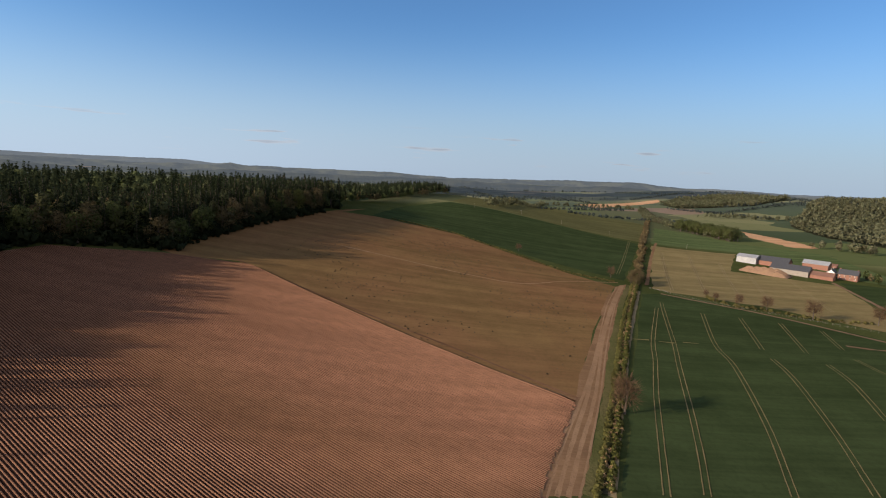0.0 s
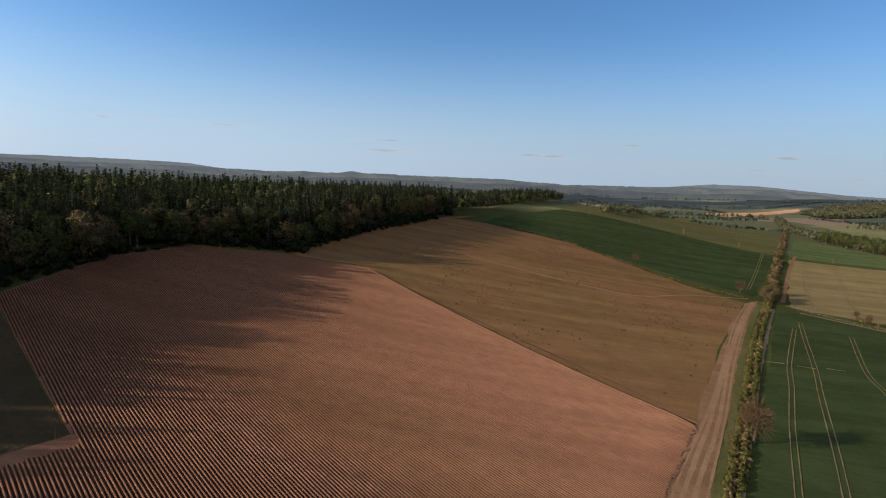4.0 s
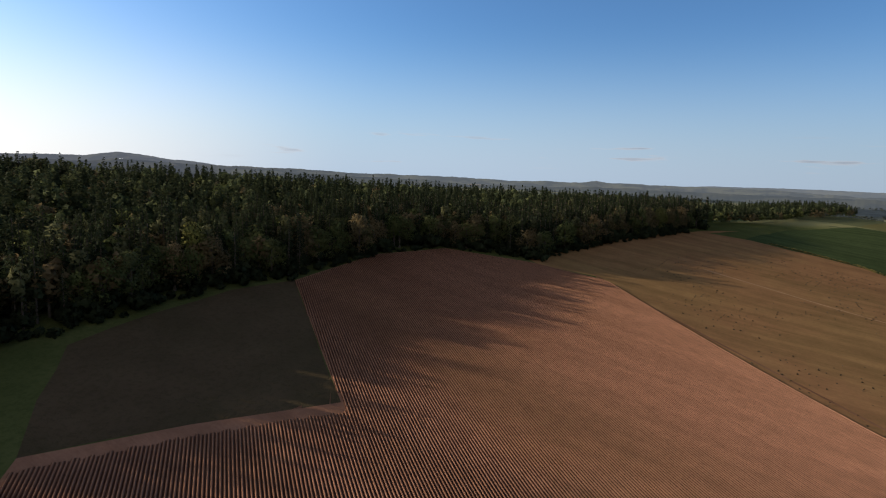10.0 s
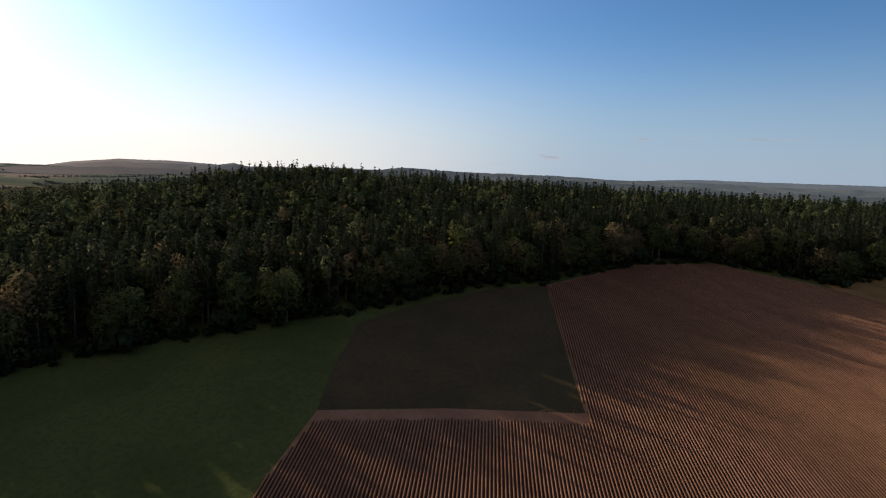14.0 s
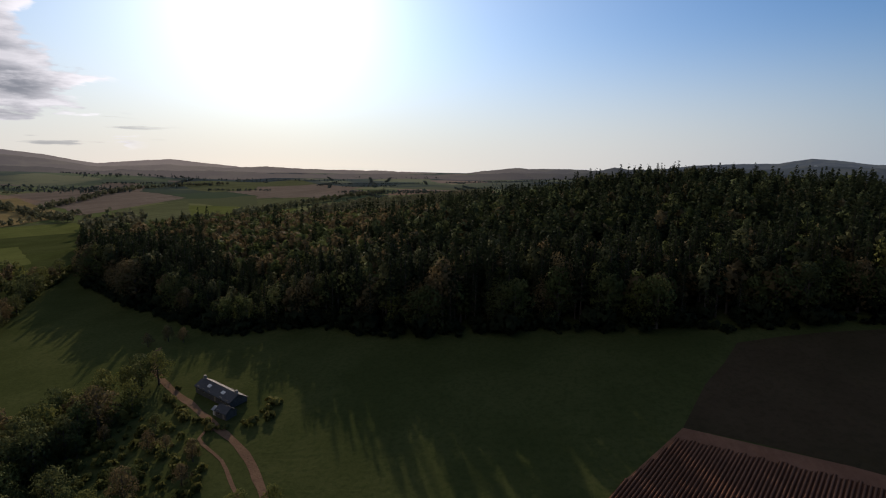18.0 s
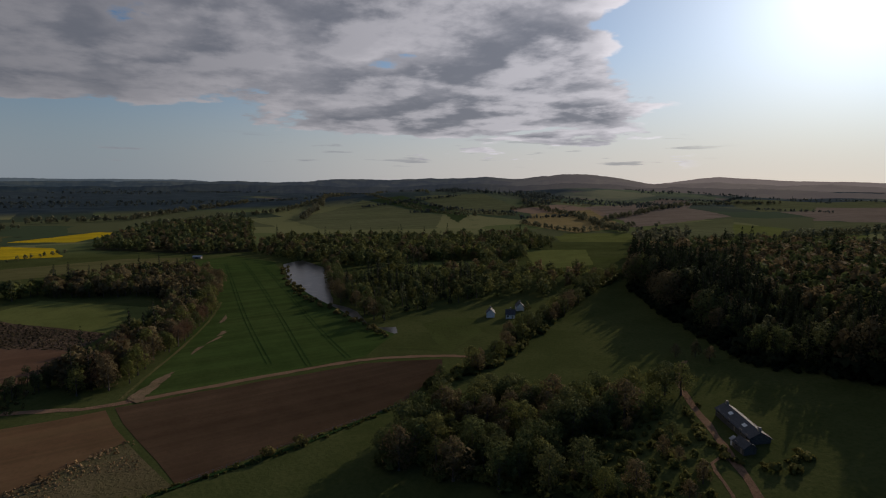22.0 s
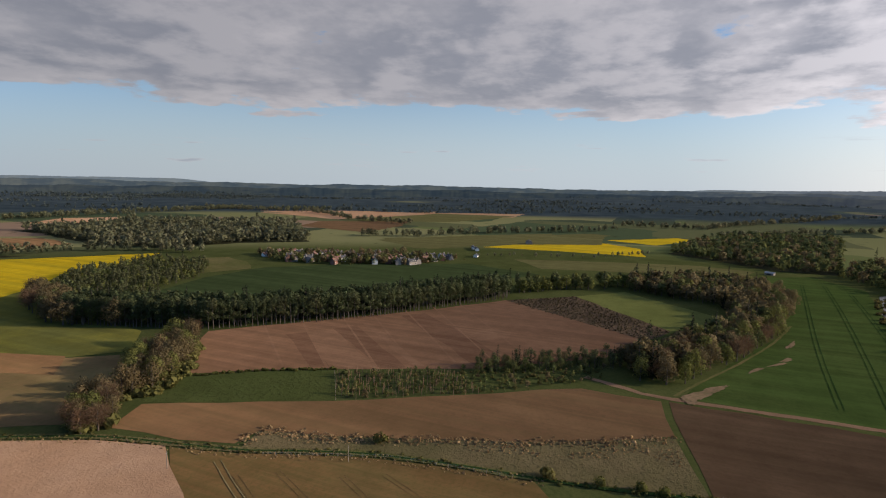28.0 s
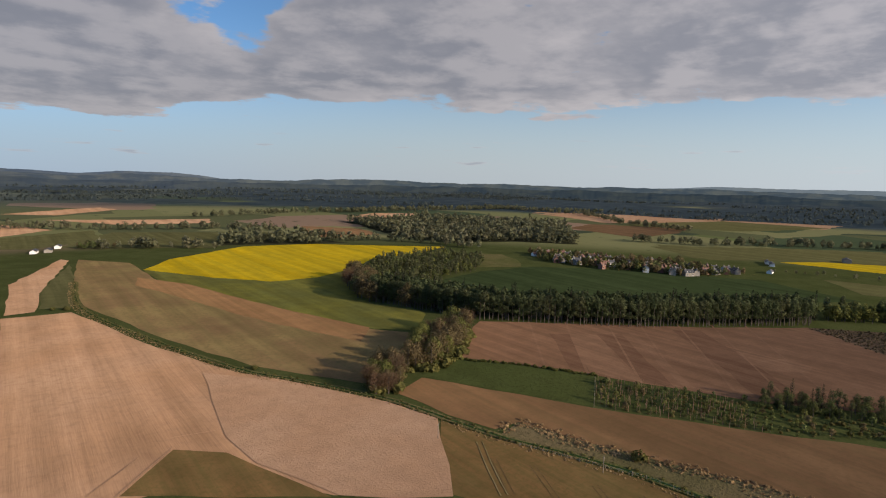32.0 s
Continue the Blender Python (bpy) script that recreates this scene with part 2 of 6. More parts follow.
def far_land():
    """Open country: a patchwork of fields and woods, in cells of some hundred metres, with grass close by."""
    m, N, s = material("open_country")
    co = N.add("ShaderNodeTexCoord").outputs["Object"]
    wob = N.vec("ADD", co, N.vec("MULTIPLY", N.add("ShaderNodeTexNoise", {"Vector": co, "Scale": 0.004}).outputs[1], (90.0, 90.0, 0.0)))
    v = N.add("ShaderNodeTexVoronoi", {"Vector": wob, "Scale": 0.0034, "Randomness": 0.9})
    v.distance = "CHEBYCHEV"
    cell = N.add("ShaderNodeSeparateColor", {0: v.outputs["Color"]}).outputs
    r = N.add("ShaderNodeValToRGB", {0: cell[0]})
    cr = r.color_ramp
    cr.interpolation = "CONSTANT"
    tints = [(0.0, (0.089, 0.098, 0.047)), (0.22, (0.146, 0.151, 0.067)), (0.40, (0.057, 0.077, 0.040)), (0.55, (0.215, 0.151, 0.104)), (0.64, (0.101, 0.120, 0.047)), (0.8, (0.167, 0.167, 0.077)), (0.92, (0.048, 0.062, 0.037))]
    cr.elements[0].color = (*tints[0][1], 1)
    cr.elements[1].position, cr.elements[1].color = tints[1][0], (*tints[1][1], 1)
    for pos, c in tints[2:]:
        cr.elements.new(pos).color = (*c, 1)
    fine = N.noise(co, 0.03, 6.0, 0.65)
    tuft = N.noise(co, 0.7, 4.0, 0.65)
    col = N.mix(N.ramp(fine, 0.58, 0.74), r.outputs[0], (0.036, 0.048, 0.026))
    dist = N.vec("LENGTH", co)
    grass = N.mix(N.ramp(fine, 0.35, 0.65), (0.054, 0.064, 0.021), (0.074, 0.082, 0.029))
    grass = N.mix(N.math("MULTIPLY", N.ramp(tuft, 0.4, 0.7), 0.5), grass, (0.030, 0.048, 0.014))
    col = N.mix(N.ramp(dist, 720, 860), grass, col)
    # far woods, the blue of haze mixed into their colour
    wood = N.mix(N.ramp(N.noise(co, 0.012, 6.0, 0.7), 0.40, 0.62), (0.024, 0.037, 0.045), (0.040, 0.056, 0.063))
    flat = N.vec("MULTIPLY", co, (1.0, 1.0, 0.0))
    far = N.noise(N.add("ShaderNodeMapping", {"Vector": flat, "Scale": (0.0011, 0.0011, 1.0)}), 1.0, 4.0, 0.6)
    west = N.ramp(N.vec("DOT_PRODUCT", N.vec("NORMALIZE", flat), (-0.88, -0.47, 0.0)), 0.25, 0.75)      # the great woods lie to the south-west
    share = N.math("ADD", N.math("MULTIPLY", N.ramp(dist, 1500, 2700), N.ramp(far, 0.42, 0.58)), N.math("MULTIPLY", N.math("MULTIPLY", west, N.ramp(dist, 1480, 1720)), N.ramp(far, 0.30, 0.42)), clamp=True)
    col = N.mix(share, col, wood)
    N.put(s.inputs["Base Color"], col)
    s.inputs["Roughness"].default_value = 0.95
    s.inputs["Specular IOR Level"].default_value = 0.0
    N.put(s.inputs["Sheen Weight"], N.math("MULTIPLY", N.ramp(dist, 1000, 3200, 0.0, 0.10), N.math("SUBTRACT", 1.0, N.math("MULTIPLY", N.math("MAXIMUM", share, west), 0.8))))   # bluish sheen that grows with distance, standing in for haze
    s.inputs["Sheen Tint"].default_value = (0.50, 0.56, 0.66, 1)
    N.put(s.inputs["Normal"], N.add("ShaderNodeBump", {"Strength": 0.5, "Distance": 0.4, "Height": tuft}))
    return m


MAT = {
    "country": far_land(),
    "soil_red": soil("red_soil", (0.198, 0.107, 0.066), (0.216, 0.117, 0.074), (0.169, 0.088, 0.055), big=0.008, heading=-36, row=1.6, stretch=25, small=1.6, bump=0.8, dist=0.12),
    "soil_red2": soil("ploughed_soil", (0.168, 0.096, 0.056), (0.190, 0.110, 0.065), (0.136, 0.077, 0.044), heading=98, row=0.3, stretch=40, small=0.9, back=0.7),
    # darker red soil, the shade of the furrows painted into its colour
    "soil_shaded": soil("shaded_red_soil", (0.078, 0.038, 0.024), (0.090, 0.045, 0.028), (0.064, 0.031, 0.020), big=0.008, small=1.6),
    "soil_bandd": soil("drilled_soil", (0.138, 0.077, 0.046), (0.156, 0.089, 0.053), (0.110, 0.061, 0.036), heading=98, row=0.5, stretch=40, small=0.9, back=0.7),
    "soil_bandp": soil("dry_soil", (0.182, 0.106, 0.063), (0.204, 0.120, 0.072), (0.148, 0.085, 0.049), heading=98, row=0.3, stretch=40, small=0.9, back=0.6),
    "soil_dark": soil("brown_soil", (0.128, 0.076, 0.040), (0.151, 0.090, 0.048), (0.103, 0.065, 0.034), heading=120, row=0.25, stretch=30, back=0.9),
    "sand": soil("sandy_soil", (0.345, 0.204, 0.113), (0.385, 0.245, 0.150), (0.270, 0.160, 0.094), big=0.012, small=0.3, heading=35, row=0.7, stretch=20, row_mix=0.22, bump=0.8, dist=0.3, back=0.3),
    # soil of far fields, lightened to put the veil of haze into it
    "soil_hazed": soil("hazed_ground", (0.235, 0.185, 0.140), (0.205, 0.158, 0.120), (0.165, 0.132, 0.096), big=0.006, heading=60, row=0.05, stretch=30, back=0.2),
    "soil_tan": soil("tan_soil", (0.172, 0.098, 0.048), (0.190, 0.110, 0.055), (0.134, 0.086, 0.040), big=0.012, heading=105, row=0.22, stretch=45, row_mix=0.6, back=0.6),
    "clods": soil("cloddy_seedbed", (0.335, 0.206, 0.122), (0.370, 0.238, 0.148), (0.300, 0.182, 0.110), big=0.02, small=1.1, bump=0.5, dist=0.14, back=0.3),
    "sand_rut": soil("rutted_sand", (0.354, 0.211, 0.120), (0.384, 0.243, 0.147), (0.295, 0.179, 0.106), small=1.0),
    "mark_pale": soil("pale_line", (0.290, 0.225, 0.125), (0.260, 0.200, 0.108), (0.190, 0.150, 0.075), small=1.0),
    "worn": soil("worn_earth", (0.200, 0.140, 0.088), (0.160, 0.118, 0.068), (0.095, 0.090, 0.042), big=0.12, small=0.5, bump=0.8),
    "mark_weedy": soil("wheel_mark_in_weeds", (0.140, 0.090, 0.040), (0.120, 0.080, 0.036), (0.090, 0.066, 0.028), small=1.2),
    "weedy": soil("weedy_stubble", (0.176, 0.103, 0.042), (0.143, 0.094, 0.038), (0.091, 0.076, 0.027), big=0.03, small=0.7, heading=20, row=0.4, stretch=25, row_mix=0.5, back=0.2),
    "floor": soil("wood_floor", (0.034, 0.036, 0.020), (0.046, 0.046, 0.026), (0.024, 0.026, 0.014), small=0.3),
    "stubble": soil("stubble", (0.206, 0.112, 0.053), (0.182, 0.114, 0.049), (0.146, 0.092, 0.039), big=0.010, small=0.6, heading=-70, row=0.5, stretch=20, row_mix=0.3),
    "stubble2": soil("olive_stubble", (0.197, 0.144, 0.064), (0.167, 0.108, 0.055), (0.118, 0.099, 0.041), big=0.02, small=0.4, heading=16, row=0.1, stretch=30, back=0.2),
    "fallow": soil("fallow", (0.053, 0.043, 0.024), (0.068, 0.050, 0.030), (0.040, 0.036, 0.019)),
    "crop": soil("green_crop", (0.040, 0.057, 0.022), (0.047, 0.065, 0.026), (0.031, 0.045, 0.018), big=0.01, heading=-63, row=0.5, stretch=30, bump=0.3),
    "crop_mid": soil("mid_green_crop", (0.089, 0.119, 0.046), (0.105, 0.132, 0.054), (0.070, 0.095, 0.035), big=0.01, heading=-63, row=0.3, stretch=30, bump=0.3),
    # grass of the far slopes, made paler to carry haze in its colour
    "hill_green": soil("hazed_hill_grass", (0.108, 0.117, 0.056), (0.124, 0.130, 0.065), (0.083, 0.090, 0.042), big=0.008, heading=60, row=0.1, stretch=30, bump=0.3),
    "crop_light": soil("light_crop", (0.107, 0.102, 0.041), (0.120, 0.114, 0.048), (0.084, 0.083, 0.033), big=0.01, heading=-63, row=0.3, stretch=30, bump=0.3),
    "crop_bright": soil("bright_crop", (0.045, 0.071, 0.019), (0.057, 0.080, 0.023), (0.034, 0.055, 0.015), big=0.01, heading=80, row=0.25, stretch=30, bump=0.3),
    "grass": soil("pasture", (0.056, 0.069, 0.021), (0.068, 0.080, 0.026), (0.040, 0.051, 0.017)),
    "pasture": soil("spring_pasture", (0.104, 0.118, 0.036), (0.122, 0.134, 0.042), (0.080, 0.094, 0.028), bump=0.3),
    "olive": soil("olive_grass", (0.213, 0.164, 0.076), (0.239, 0.179, 0.085), (0.161, 0.136, 0.057), heading=-75, row=0.25, stretch=20),
    "rough": soil("dead_grass", (0.108, 0.094, 0.042), (0.150, 0.116, 0.060), (0.078, 0.076, 0.030), small=0.9, bump=0.6, dist=0.25, back=0.3),
    "heath": soil("scrub_ground", (0.075, 0.055, 0.038), (0.110, 0.078, 0.054), (0.035, 0.034, 0.018), small=0.5, bump=1.0, dist=0.5),
    "bloom": soil("rapeseed_in_bud", (0.170, 0.158, 0.032), (0.122, 0.122, 0.034), (0.090, 0.094, 0.032), big=0.02, small=0.8, heading=75, row=0.12, stretch=25, row_mix=0.45),
    "rape": soil("rapeseed_bloom", (0.520, 0.350, 0.010), (0.450, 0.315, 0.014), (0.250, 0.220, 0.022), big=0.012, small=0.8, heading=75, row=0.12, stretch=25, row_mix=0.45),
    "dirt": soil("packed_dirt", (0.215, 0.140, 0.090), (0.185, 0.117, 0.074), (0.145, 0.094, 0.058), small=1.4),
    "headland": soil("trodden_headland", (0.212, 0.126, 0.068), (0.245, 0.146, 0.084), (0.168, 0.104, 0.052), big=0.03, small=0.9, heading=-65, row=0.9, stretch=14),
    "path": soil("trodden_earth", (0.299, 0.189, 0.110), (0.261, 0.160, 0.090), (0.199, 0.124, 0.067), small=1.0),
    "verge": soil("verge_grass", (0.095, 0.098, 0.034), (0.140, 0.118, 0.052), (0.060, 0.070, 0.024), small=0.8, bump=0.9),
    "mark": soil("wheel_mark", (0.240, 0.185, 0.090), (0.200, 0.160, 0.075), (0.120, 0.115, 0.045), small=1.2),
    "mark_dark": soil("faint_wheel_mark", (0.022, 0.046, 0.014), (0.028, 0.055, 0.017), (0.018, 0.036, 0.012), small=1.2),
    "bark": plain("bark", (0.056, 0.044, 0.034), (0.092, 0.074, 0.058), 3.0, 0.9, 0.0, 0.6),
    "oak": leaf("oak_leaves", (0.068, 0.085, 0.031), (0.119, 0.139, 0.051), (0.120, 0.123, 0.051)),
    "ash": leaf("brown_twigs", (0.120, 0.096, 0.050), (0.172, 0.139, 0.071), (0.172, 0.125, 0.063)),
    "bare": leaf("leafless_twigs", (0.120, 0.076, 0.046), (0.165, 0.105, 0.062), (0.150, 0.105, 0.066)),
    "gold": leaf("yellow_green_leaves", (0.111, 0.123, 0.037), (0.175, 0.180, 0.054), (0.150, 0.150, 0.052)),
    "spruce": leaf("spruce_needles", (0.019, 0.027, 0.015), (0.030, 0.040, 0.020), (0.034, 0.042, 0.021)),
    "pine": leaf("pine_needles", (0.057, 0.073, 0.034), (0.093, 0.113, 0.050), (0.108, 0.106, 0.053)),
    # leaves of the farthest trees, with blue haze put into the colour
    "hazeleaf": leaf("hazed_far_woodland", (0.059, 0.076, 0.073), (0.078, 0.095, 0.084), (0.081, 0.095, 0.086)),
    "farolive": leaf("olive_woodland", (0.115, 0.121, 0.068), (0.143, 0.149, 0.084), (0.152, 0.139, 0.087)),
    "bush": leaf("bush_leaves", (0.071, 0.085, 0.025), (0.165, 0.158, 0.049), (0.173, 0.138, 0.058)),
    "heathbush": leaf("scrub_twigs", (0.082, 0.064, 0.042), (0.140, 0.105, 0.072), (0.105, 0.095, 0.052)),
    "tuft": leaf("dry_tussocks", (0.265, 0.179, 0.086), (0.412, 0.287, 0.151), (0.302, 0.202, 0.091)),
    "white": plain("whitewash", (0.66, 0.64, 0.60), (0.78, 0.76, 0.72), 1.0, 0.8),
    "slate": plain("slate", (0.034, 0.036, 0.042), (0.058, 0.060, 0.066), 1.5, 0.75),
    "redroof": plain("red_roof_tiles", (0.125, 0.068, 0.048), (0.170, 0.090, 0.064), 1.5, 0.8),
    "brick": plain("red_brick", (0.190, 0.090, 0.062), (0.250, 0.122, 0.086), 2.0, 0.85),
    "stone": plain("grey_stone", (0.200, 0.180, 0.155), (0.300, 0.270, 0.230), 1.6, 0.85),
    "sheet": plain("grey_sheet_metal", (0.260, 0.270, 0.280), (0.340, 0.350, 0.360), 0.6, 0.6, 0.2),
    "darkstone": plain("dark_stone", (0.060, 0.056, 0.052), (0.100, 0.094, 0.086), 1.6, 0.9),
    "dark": plain("opening_shade", (0.020, 0.020, 0.022), (0.030, 0.030, 0.032), 1.0, 0.6),
    "wood": plain("weathered_wood", (0.200, 0.165, 0.125), (0.290, 0.245, 0.190), 6.0, 0.85),
    "straw": plain("straw", (0.187, 0.112, 0.066), (0.242, 0.152, 0.094), 2.0, 0.95),
}


def glass_material():
    m, N, s = material("window_glass")
    s.inputs["Base Color"].default_value = (0.03, 0.035, 0.04, 1)
    s.inputs["Roughness"].default_value = 0.06
    return m


def water_material():
    m, N, s = material("river_water")
    co = N.add("ShaderNodeTexCoord").outputs["Object"]
    N.put(s.inputs["Base Color"], N.mix(N.ramp(N.noise(co, 0.12, 4.0), 0.52, 0.7), (0.040, 0.040, 0.038), (0.130, 0.115, 0.095)))
    s.inputs["Roughness"].default_value = 0.28
    N.put(s.inputs["Normal"], N.add("ShaderNodeBump", {"Strength": 0.25, "Distance": 0.1, "Height": N.noise(co, 0.9, 4.0)}))
    return m


MAT["glass"], MAT["water"] = glass_material(), water_material()

# ---------------------------------------------------------------- the lie of the land
RIDGE = [(1107, -54, 47), (810, -7, 47), (446, 256, 58), (122, 432, 66), (-202, 540, 19), (-446, 756, 11)]
def sstep(a, b, x):
    t = np.clip((x - a) / (b - a), 0, 1)
    return t * t * (3 - 2 * t)
def bump(x, y, az, r, h, w, l):
    """A long hill of height h, w metres across the line of sight and l metres deep."""
    a = np.radians(az); cx, cy = -r * np.sin(a), r * np.cos(a)
    u = (x - cx) * np.cos(a) + (y - cy) * np.sin(a); v = -(x - cx) * np.sin(a) + (y - cy) * np.cos(a)
    return h * np.exp(-(u / w) ** 2 - (v / l) ** 2)
HILLS = [(52, 2000, 33, 270, 300), (63, 1820, 44, 350, 320), (45, 2700, 40, 400, 350), (33, 2500, 22, 320, 300),
    (-134, 2000, 56, 430, 350), (-123, 2500, 42, 350, 350), (-150, 2300, 66, 400, 400), (-117, 2900, 30, 330, 300)]
def height(x, y):
    x = np.asarray(x, float); y = np.asarray(y, float)
    r = np.hypot(x, y)
    best = np.full(np.shape(x), 1e9)
    # the wooded ridge: a long hill along a bent axis
    wsum = np.zeros(np.shape(x)); hsum = np.zeros(np.shape(x))
    for (ax, ay, ah), (bx, by, bh) in zip(RIDGE, RIDGE[1:]):
        dx, dy = bx - ax, by - ay
        t = np.clip(((x - ax) * dx + (y - ay) * dy) / (dx * dx + dy * dy), 0, 1)
        d = np.hypot(x - ax - t * dx, y - ay - t * dy)
        w = np.exp(-d / 34)
        wsum = wsum + w; hsum = hsum + w * (ah + t * (bh - ah))
        best = np.minimum(best, d)
    h = hsum / np.maximum(wsum, 1e-30)
    z = h * np.exp(-(best / 277) ** 2)
    z = z + 1.6 * np.sin(x / 82 + 1) * np.sin(y / 98) * sstep(80, 350, r) + 3.4 * np.sin(x / 256 + 2) * np.sin(y / 310 + 1) * sstep(270, 950, r)
    z = z + 8 * np.sin(x / 550) * np.sin(y / 470 + 2) * sstep(1200, 2200, r) * (1 - sstep(3000, 4000, r))
    z = z + 30 * sstep(1700, 4200, r)
    for hill in HILLS:
        z = z + bump(x, y, *hill)
    return z


# ground grid: rings that widen with the distance, and spokes
SPOKES = 240
RINGS = [0.0] + [18 * 1.050 ** i for i in range(116)]
SPAN = 2 * math.pi / SPOKES


def link(name, me, parent=None, label="", category="", kind="", group=""):
    ob = new(name, me)
    if parent:
        ob.parent = parent
    return tagged(ob, label, category, group, kind)


def mesh_np(name, verts, faces, mats, slots=None, smooth=False, normals=None):
    """A mesh from arrays: verts (n, 3) and faces (m, k)."""
    verts, faces = np.asarray(verts, float), np.asarray(faces, int)
    me = bpy.data.meshes.new(name)
    me.vertices.add(len(verts))
    me.vertices.foreach_set("co", verts.ravel())
    k = faces.shape[1]
    me.loops.add(faces.size)
    me.loops.foreach_set("vertex_index", faces.ravel())
    me.polygons.add(len(faces))
    me.polygons.foreach_set("loop_start", np.arange(len(faces)) * k)
    me.polygons.foreach_set("loop_total", np.full(len(faces), k))
    for m in mats:
        me.materials.append(m)
    if slots is not None:
        me.polygons.foreach_set("material_index", slots)
    if smooth:
        me.polygons.foreach_set("use_smooth", np.ones(len(faces), bool))
    me.update(calc_edges=True)
    me.validate()
    if normals is not None:                       # leaves take the light as the round of their crown does
        at = me.attributes.new("custom_normal", "FLOAT_VECTOR", "POINT")
        at.data.foreach_set("vector", np.asarray(normals, np.float32).ravel())
        me.update()
    return me


def ring_point(i, j):
    a = j * SPAN
    return RINGS[i] * math.cos(a), RINGS[i] * math.sin(a)


GX = np.array([[ring_point(i, j)[0] for j in range(SPOKES)] for i in range(len(RINGS))])
GY = np.array([[ring_point(i, j)[1] for j in range(SPOKES)] for i in range(len(RINGS))])
GZ = height(GX, GY)


def build_ground():
    n = len(RINGS)
    verts = np.stack([GX.ravel(), GY.ravel(), GZ.ravel()], 1)
    tris = []
    for i in range(n - 1):
        for j in range(SPOKES):
            a, b, c, d = i * SPOKES + j, i * SPOKES + (j + 1) % SPOKES, (i + 1) * SPOKES + (j + 1) % SPOKES, (i + 1) * SPOKES + j
            tris.append((a, d, c))
            if i:
                tris.append((a, c, b))
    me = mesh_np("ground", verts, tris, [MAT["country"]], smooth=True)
    link("ground", me, None, "open rolling farmland of grass, fields and far woods", "ground", "structure")


build_ground()

# the hills at the edge of sight: degrees over the eye's level by heading
SKYLINE = [(-180, .05), (-160, .1), (-140, -.2), (-126, -.5), (-118, -.25), (-112, .28), (-106, .25), (-99, .08), (-86, .0), (-78, .1), (-74.5, .22), (-73, .5),
    (-71.5, .22), (-58, .22), (-45, .30), (-36, .36), (-31.6, .43), (-28.9, .83), (-27.3, .94), (-25, .47), (-12.4, .18), (-11, .53), (-9.5, .1), (-1.3, .12),
    (2, -.25), (4, -.65), (8, -.6), (15, -.32), (22, .08), (27, .15), (32.2, .42), (38, .05), (39.5, .3), (41.5, .75), (44.3, 1.1), (46.5, 1.05), (49, .7), (50.8, .5), (54.4, .85), (60, .7),
    (64, .4), (70, .33), (75, .04), (82, -.06), (120, .04), (152, .05), (159, -.1), (162, -.1), (165, 0), (168, .1), (172, .12), (175, -.15), (178, .02), (180, .05)]


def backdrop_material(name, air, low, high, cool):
    """Far hills with haze put in as a glow: woods and fields under a painted veil that is warm towards the sun."""
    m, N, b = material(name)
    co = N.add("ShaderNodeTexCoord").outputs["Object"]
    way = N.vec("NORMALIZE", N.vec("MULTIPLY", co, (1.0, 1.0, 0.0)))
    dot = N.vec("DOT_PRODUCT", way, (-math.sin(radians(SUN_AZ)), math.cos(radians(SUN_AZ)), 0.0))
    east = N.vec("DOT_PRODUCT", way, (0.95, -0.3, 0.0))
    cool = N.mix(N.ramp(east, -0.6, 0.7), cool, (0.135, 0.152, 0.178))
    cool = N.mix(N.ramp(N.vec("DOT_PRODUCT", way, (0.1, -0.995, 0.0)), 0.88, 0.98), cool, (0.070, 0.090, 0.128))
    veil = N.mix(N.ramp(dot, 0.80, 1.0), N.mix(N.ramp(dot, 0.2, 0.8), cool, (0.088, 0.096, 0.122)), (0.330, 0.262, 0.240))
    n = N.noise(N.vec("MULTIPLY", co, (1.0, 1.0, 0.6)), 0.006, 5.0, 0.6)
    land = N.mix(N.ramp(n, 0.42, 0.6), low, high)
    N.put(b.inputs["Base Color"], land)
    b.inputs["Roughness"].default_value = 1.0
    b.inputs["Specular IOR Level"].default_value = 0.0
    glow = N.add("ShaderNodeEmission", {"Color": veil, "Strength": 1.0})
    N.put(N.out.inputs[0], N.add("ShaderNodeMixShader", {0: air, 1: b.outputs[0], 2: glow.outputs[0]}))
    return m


def far_range(label, r, share, drop, rough, mat, seed):
    """A ring of low hills: a long front slope, a wooded crest and a back slope."""
    nr = np.random.default_rng(seed)
    n = 3000
    az = np.linspace(-180, 180, n, endpoint=False)
    el = np.interp(az, [k[0] for k in SKYLINE], [k[1] for k in SKYLINE]) * share - drop
    for k in range(26):
        q = int(8 * 1.22 ** k)
        el = el + rough * (8.0 / q) ** 0.62 * np.sin(np.radians(az) * q + nr.random() * 6.3)
    el = el + np.convolve(nr.random(n) - 0.5, np.ones(2) / 2, "same") * 0.035
    z = EYE + r * np.radians(el)
    a = np.radians(az)
    rows = []
    for back, fall in ((-420, 75), (-230, 40), (-110, 16), (-40, 4), (0, 0), (60, 8), (260, 60)):
        w = (r + back) / r
        rows.append(np.stack([-(r + back) * np.sin(a), (r + back) * np.cos(a), EYE + (z - EYE) * w - fall * (1 + 0.3 * np.sin(a * 31 + back))], 1))
    V = np.concatenate(rows)
    i = np.arange(n)
    F = np.concatenate([np.stack([q * n + i, q * n + (i + 1) % n, (q + 1) * n + (i + 1) % n, (q + 1) * n + i], 1) for q in range(len(rows) - 1)])
    link("backdrop", mesh_np("backdrop", V, F, [mat]), None, label, "hills", "structure")


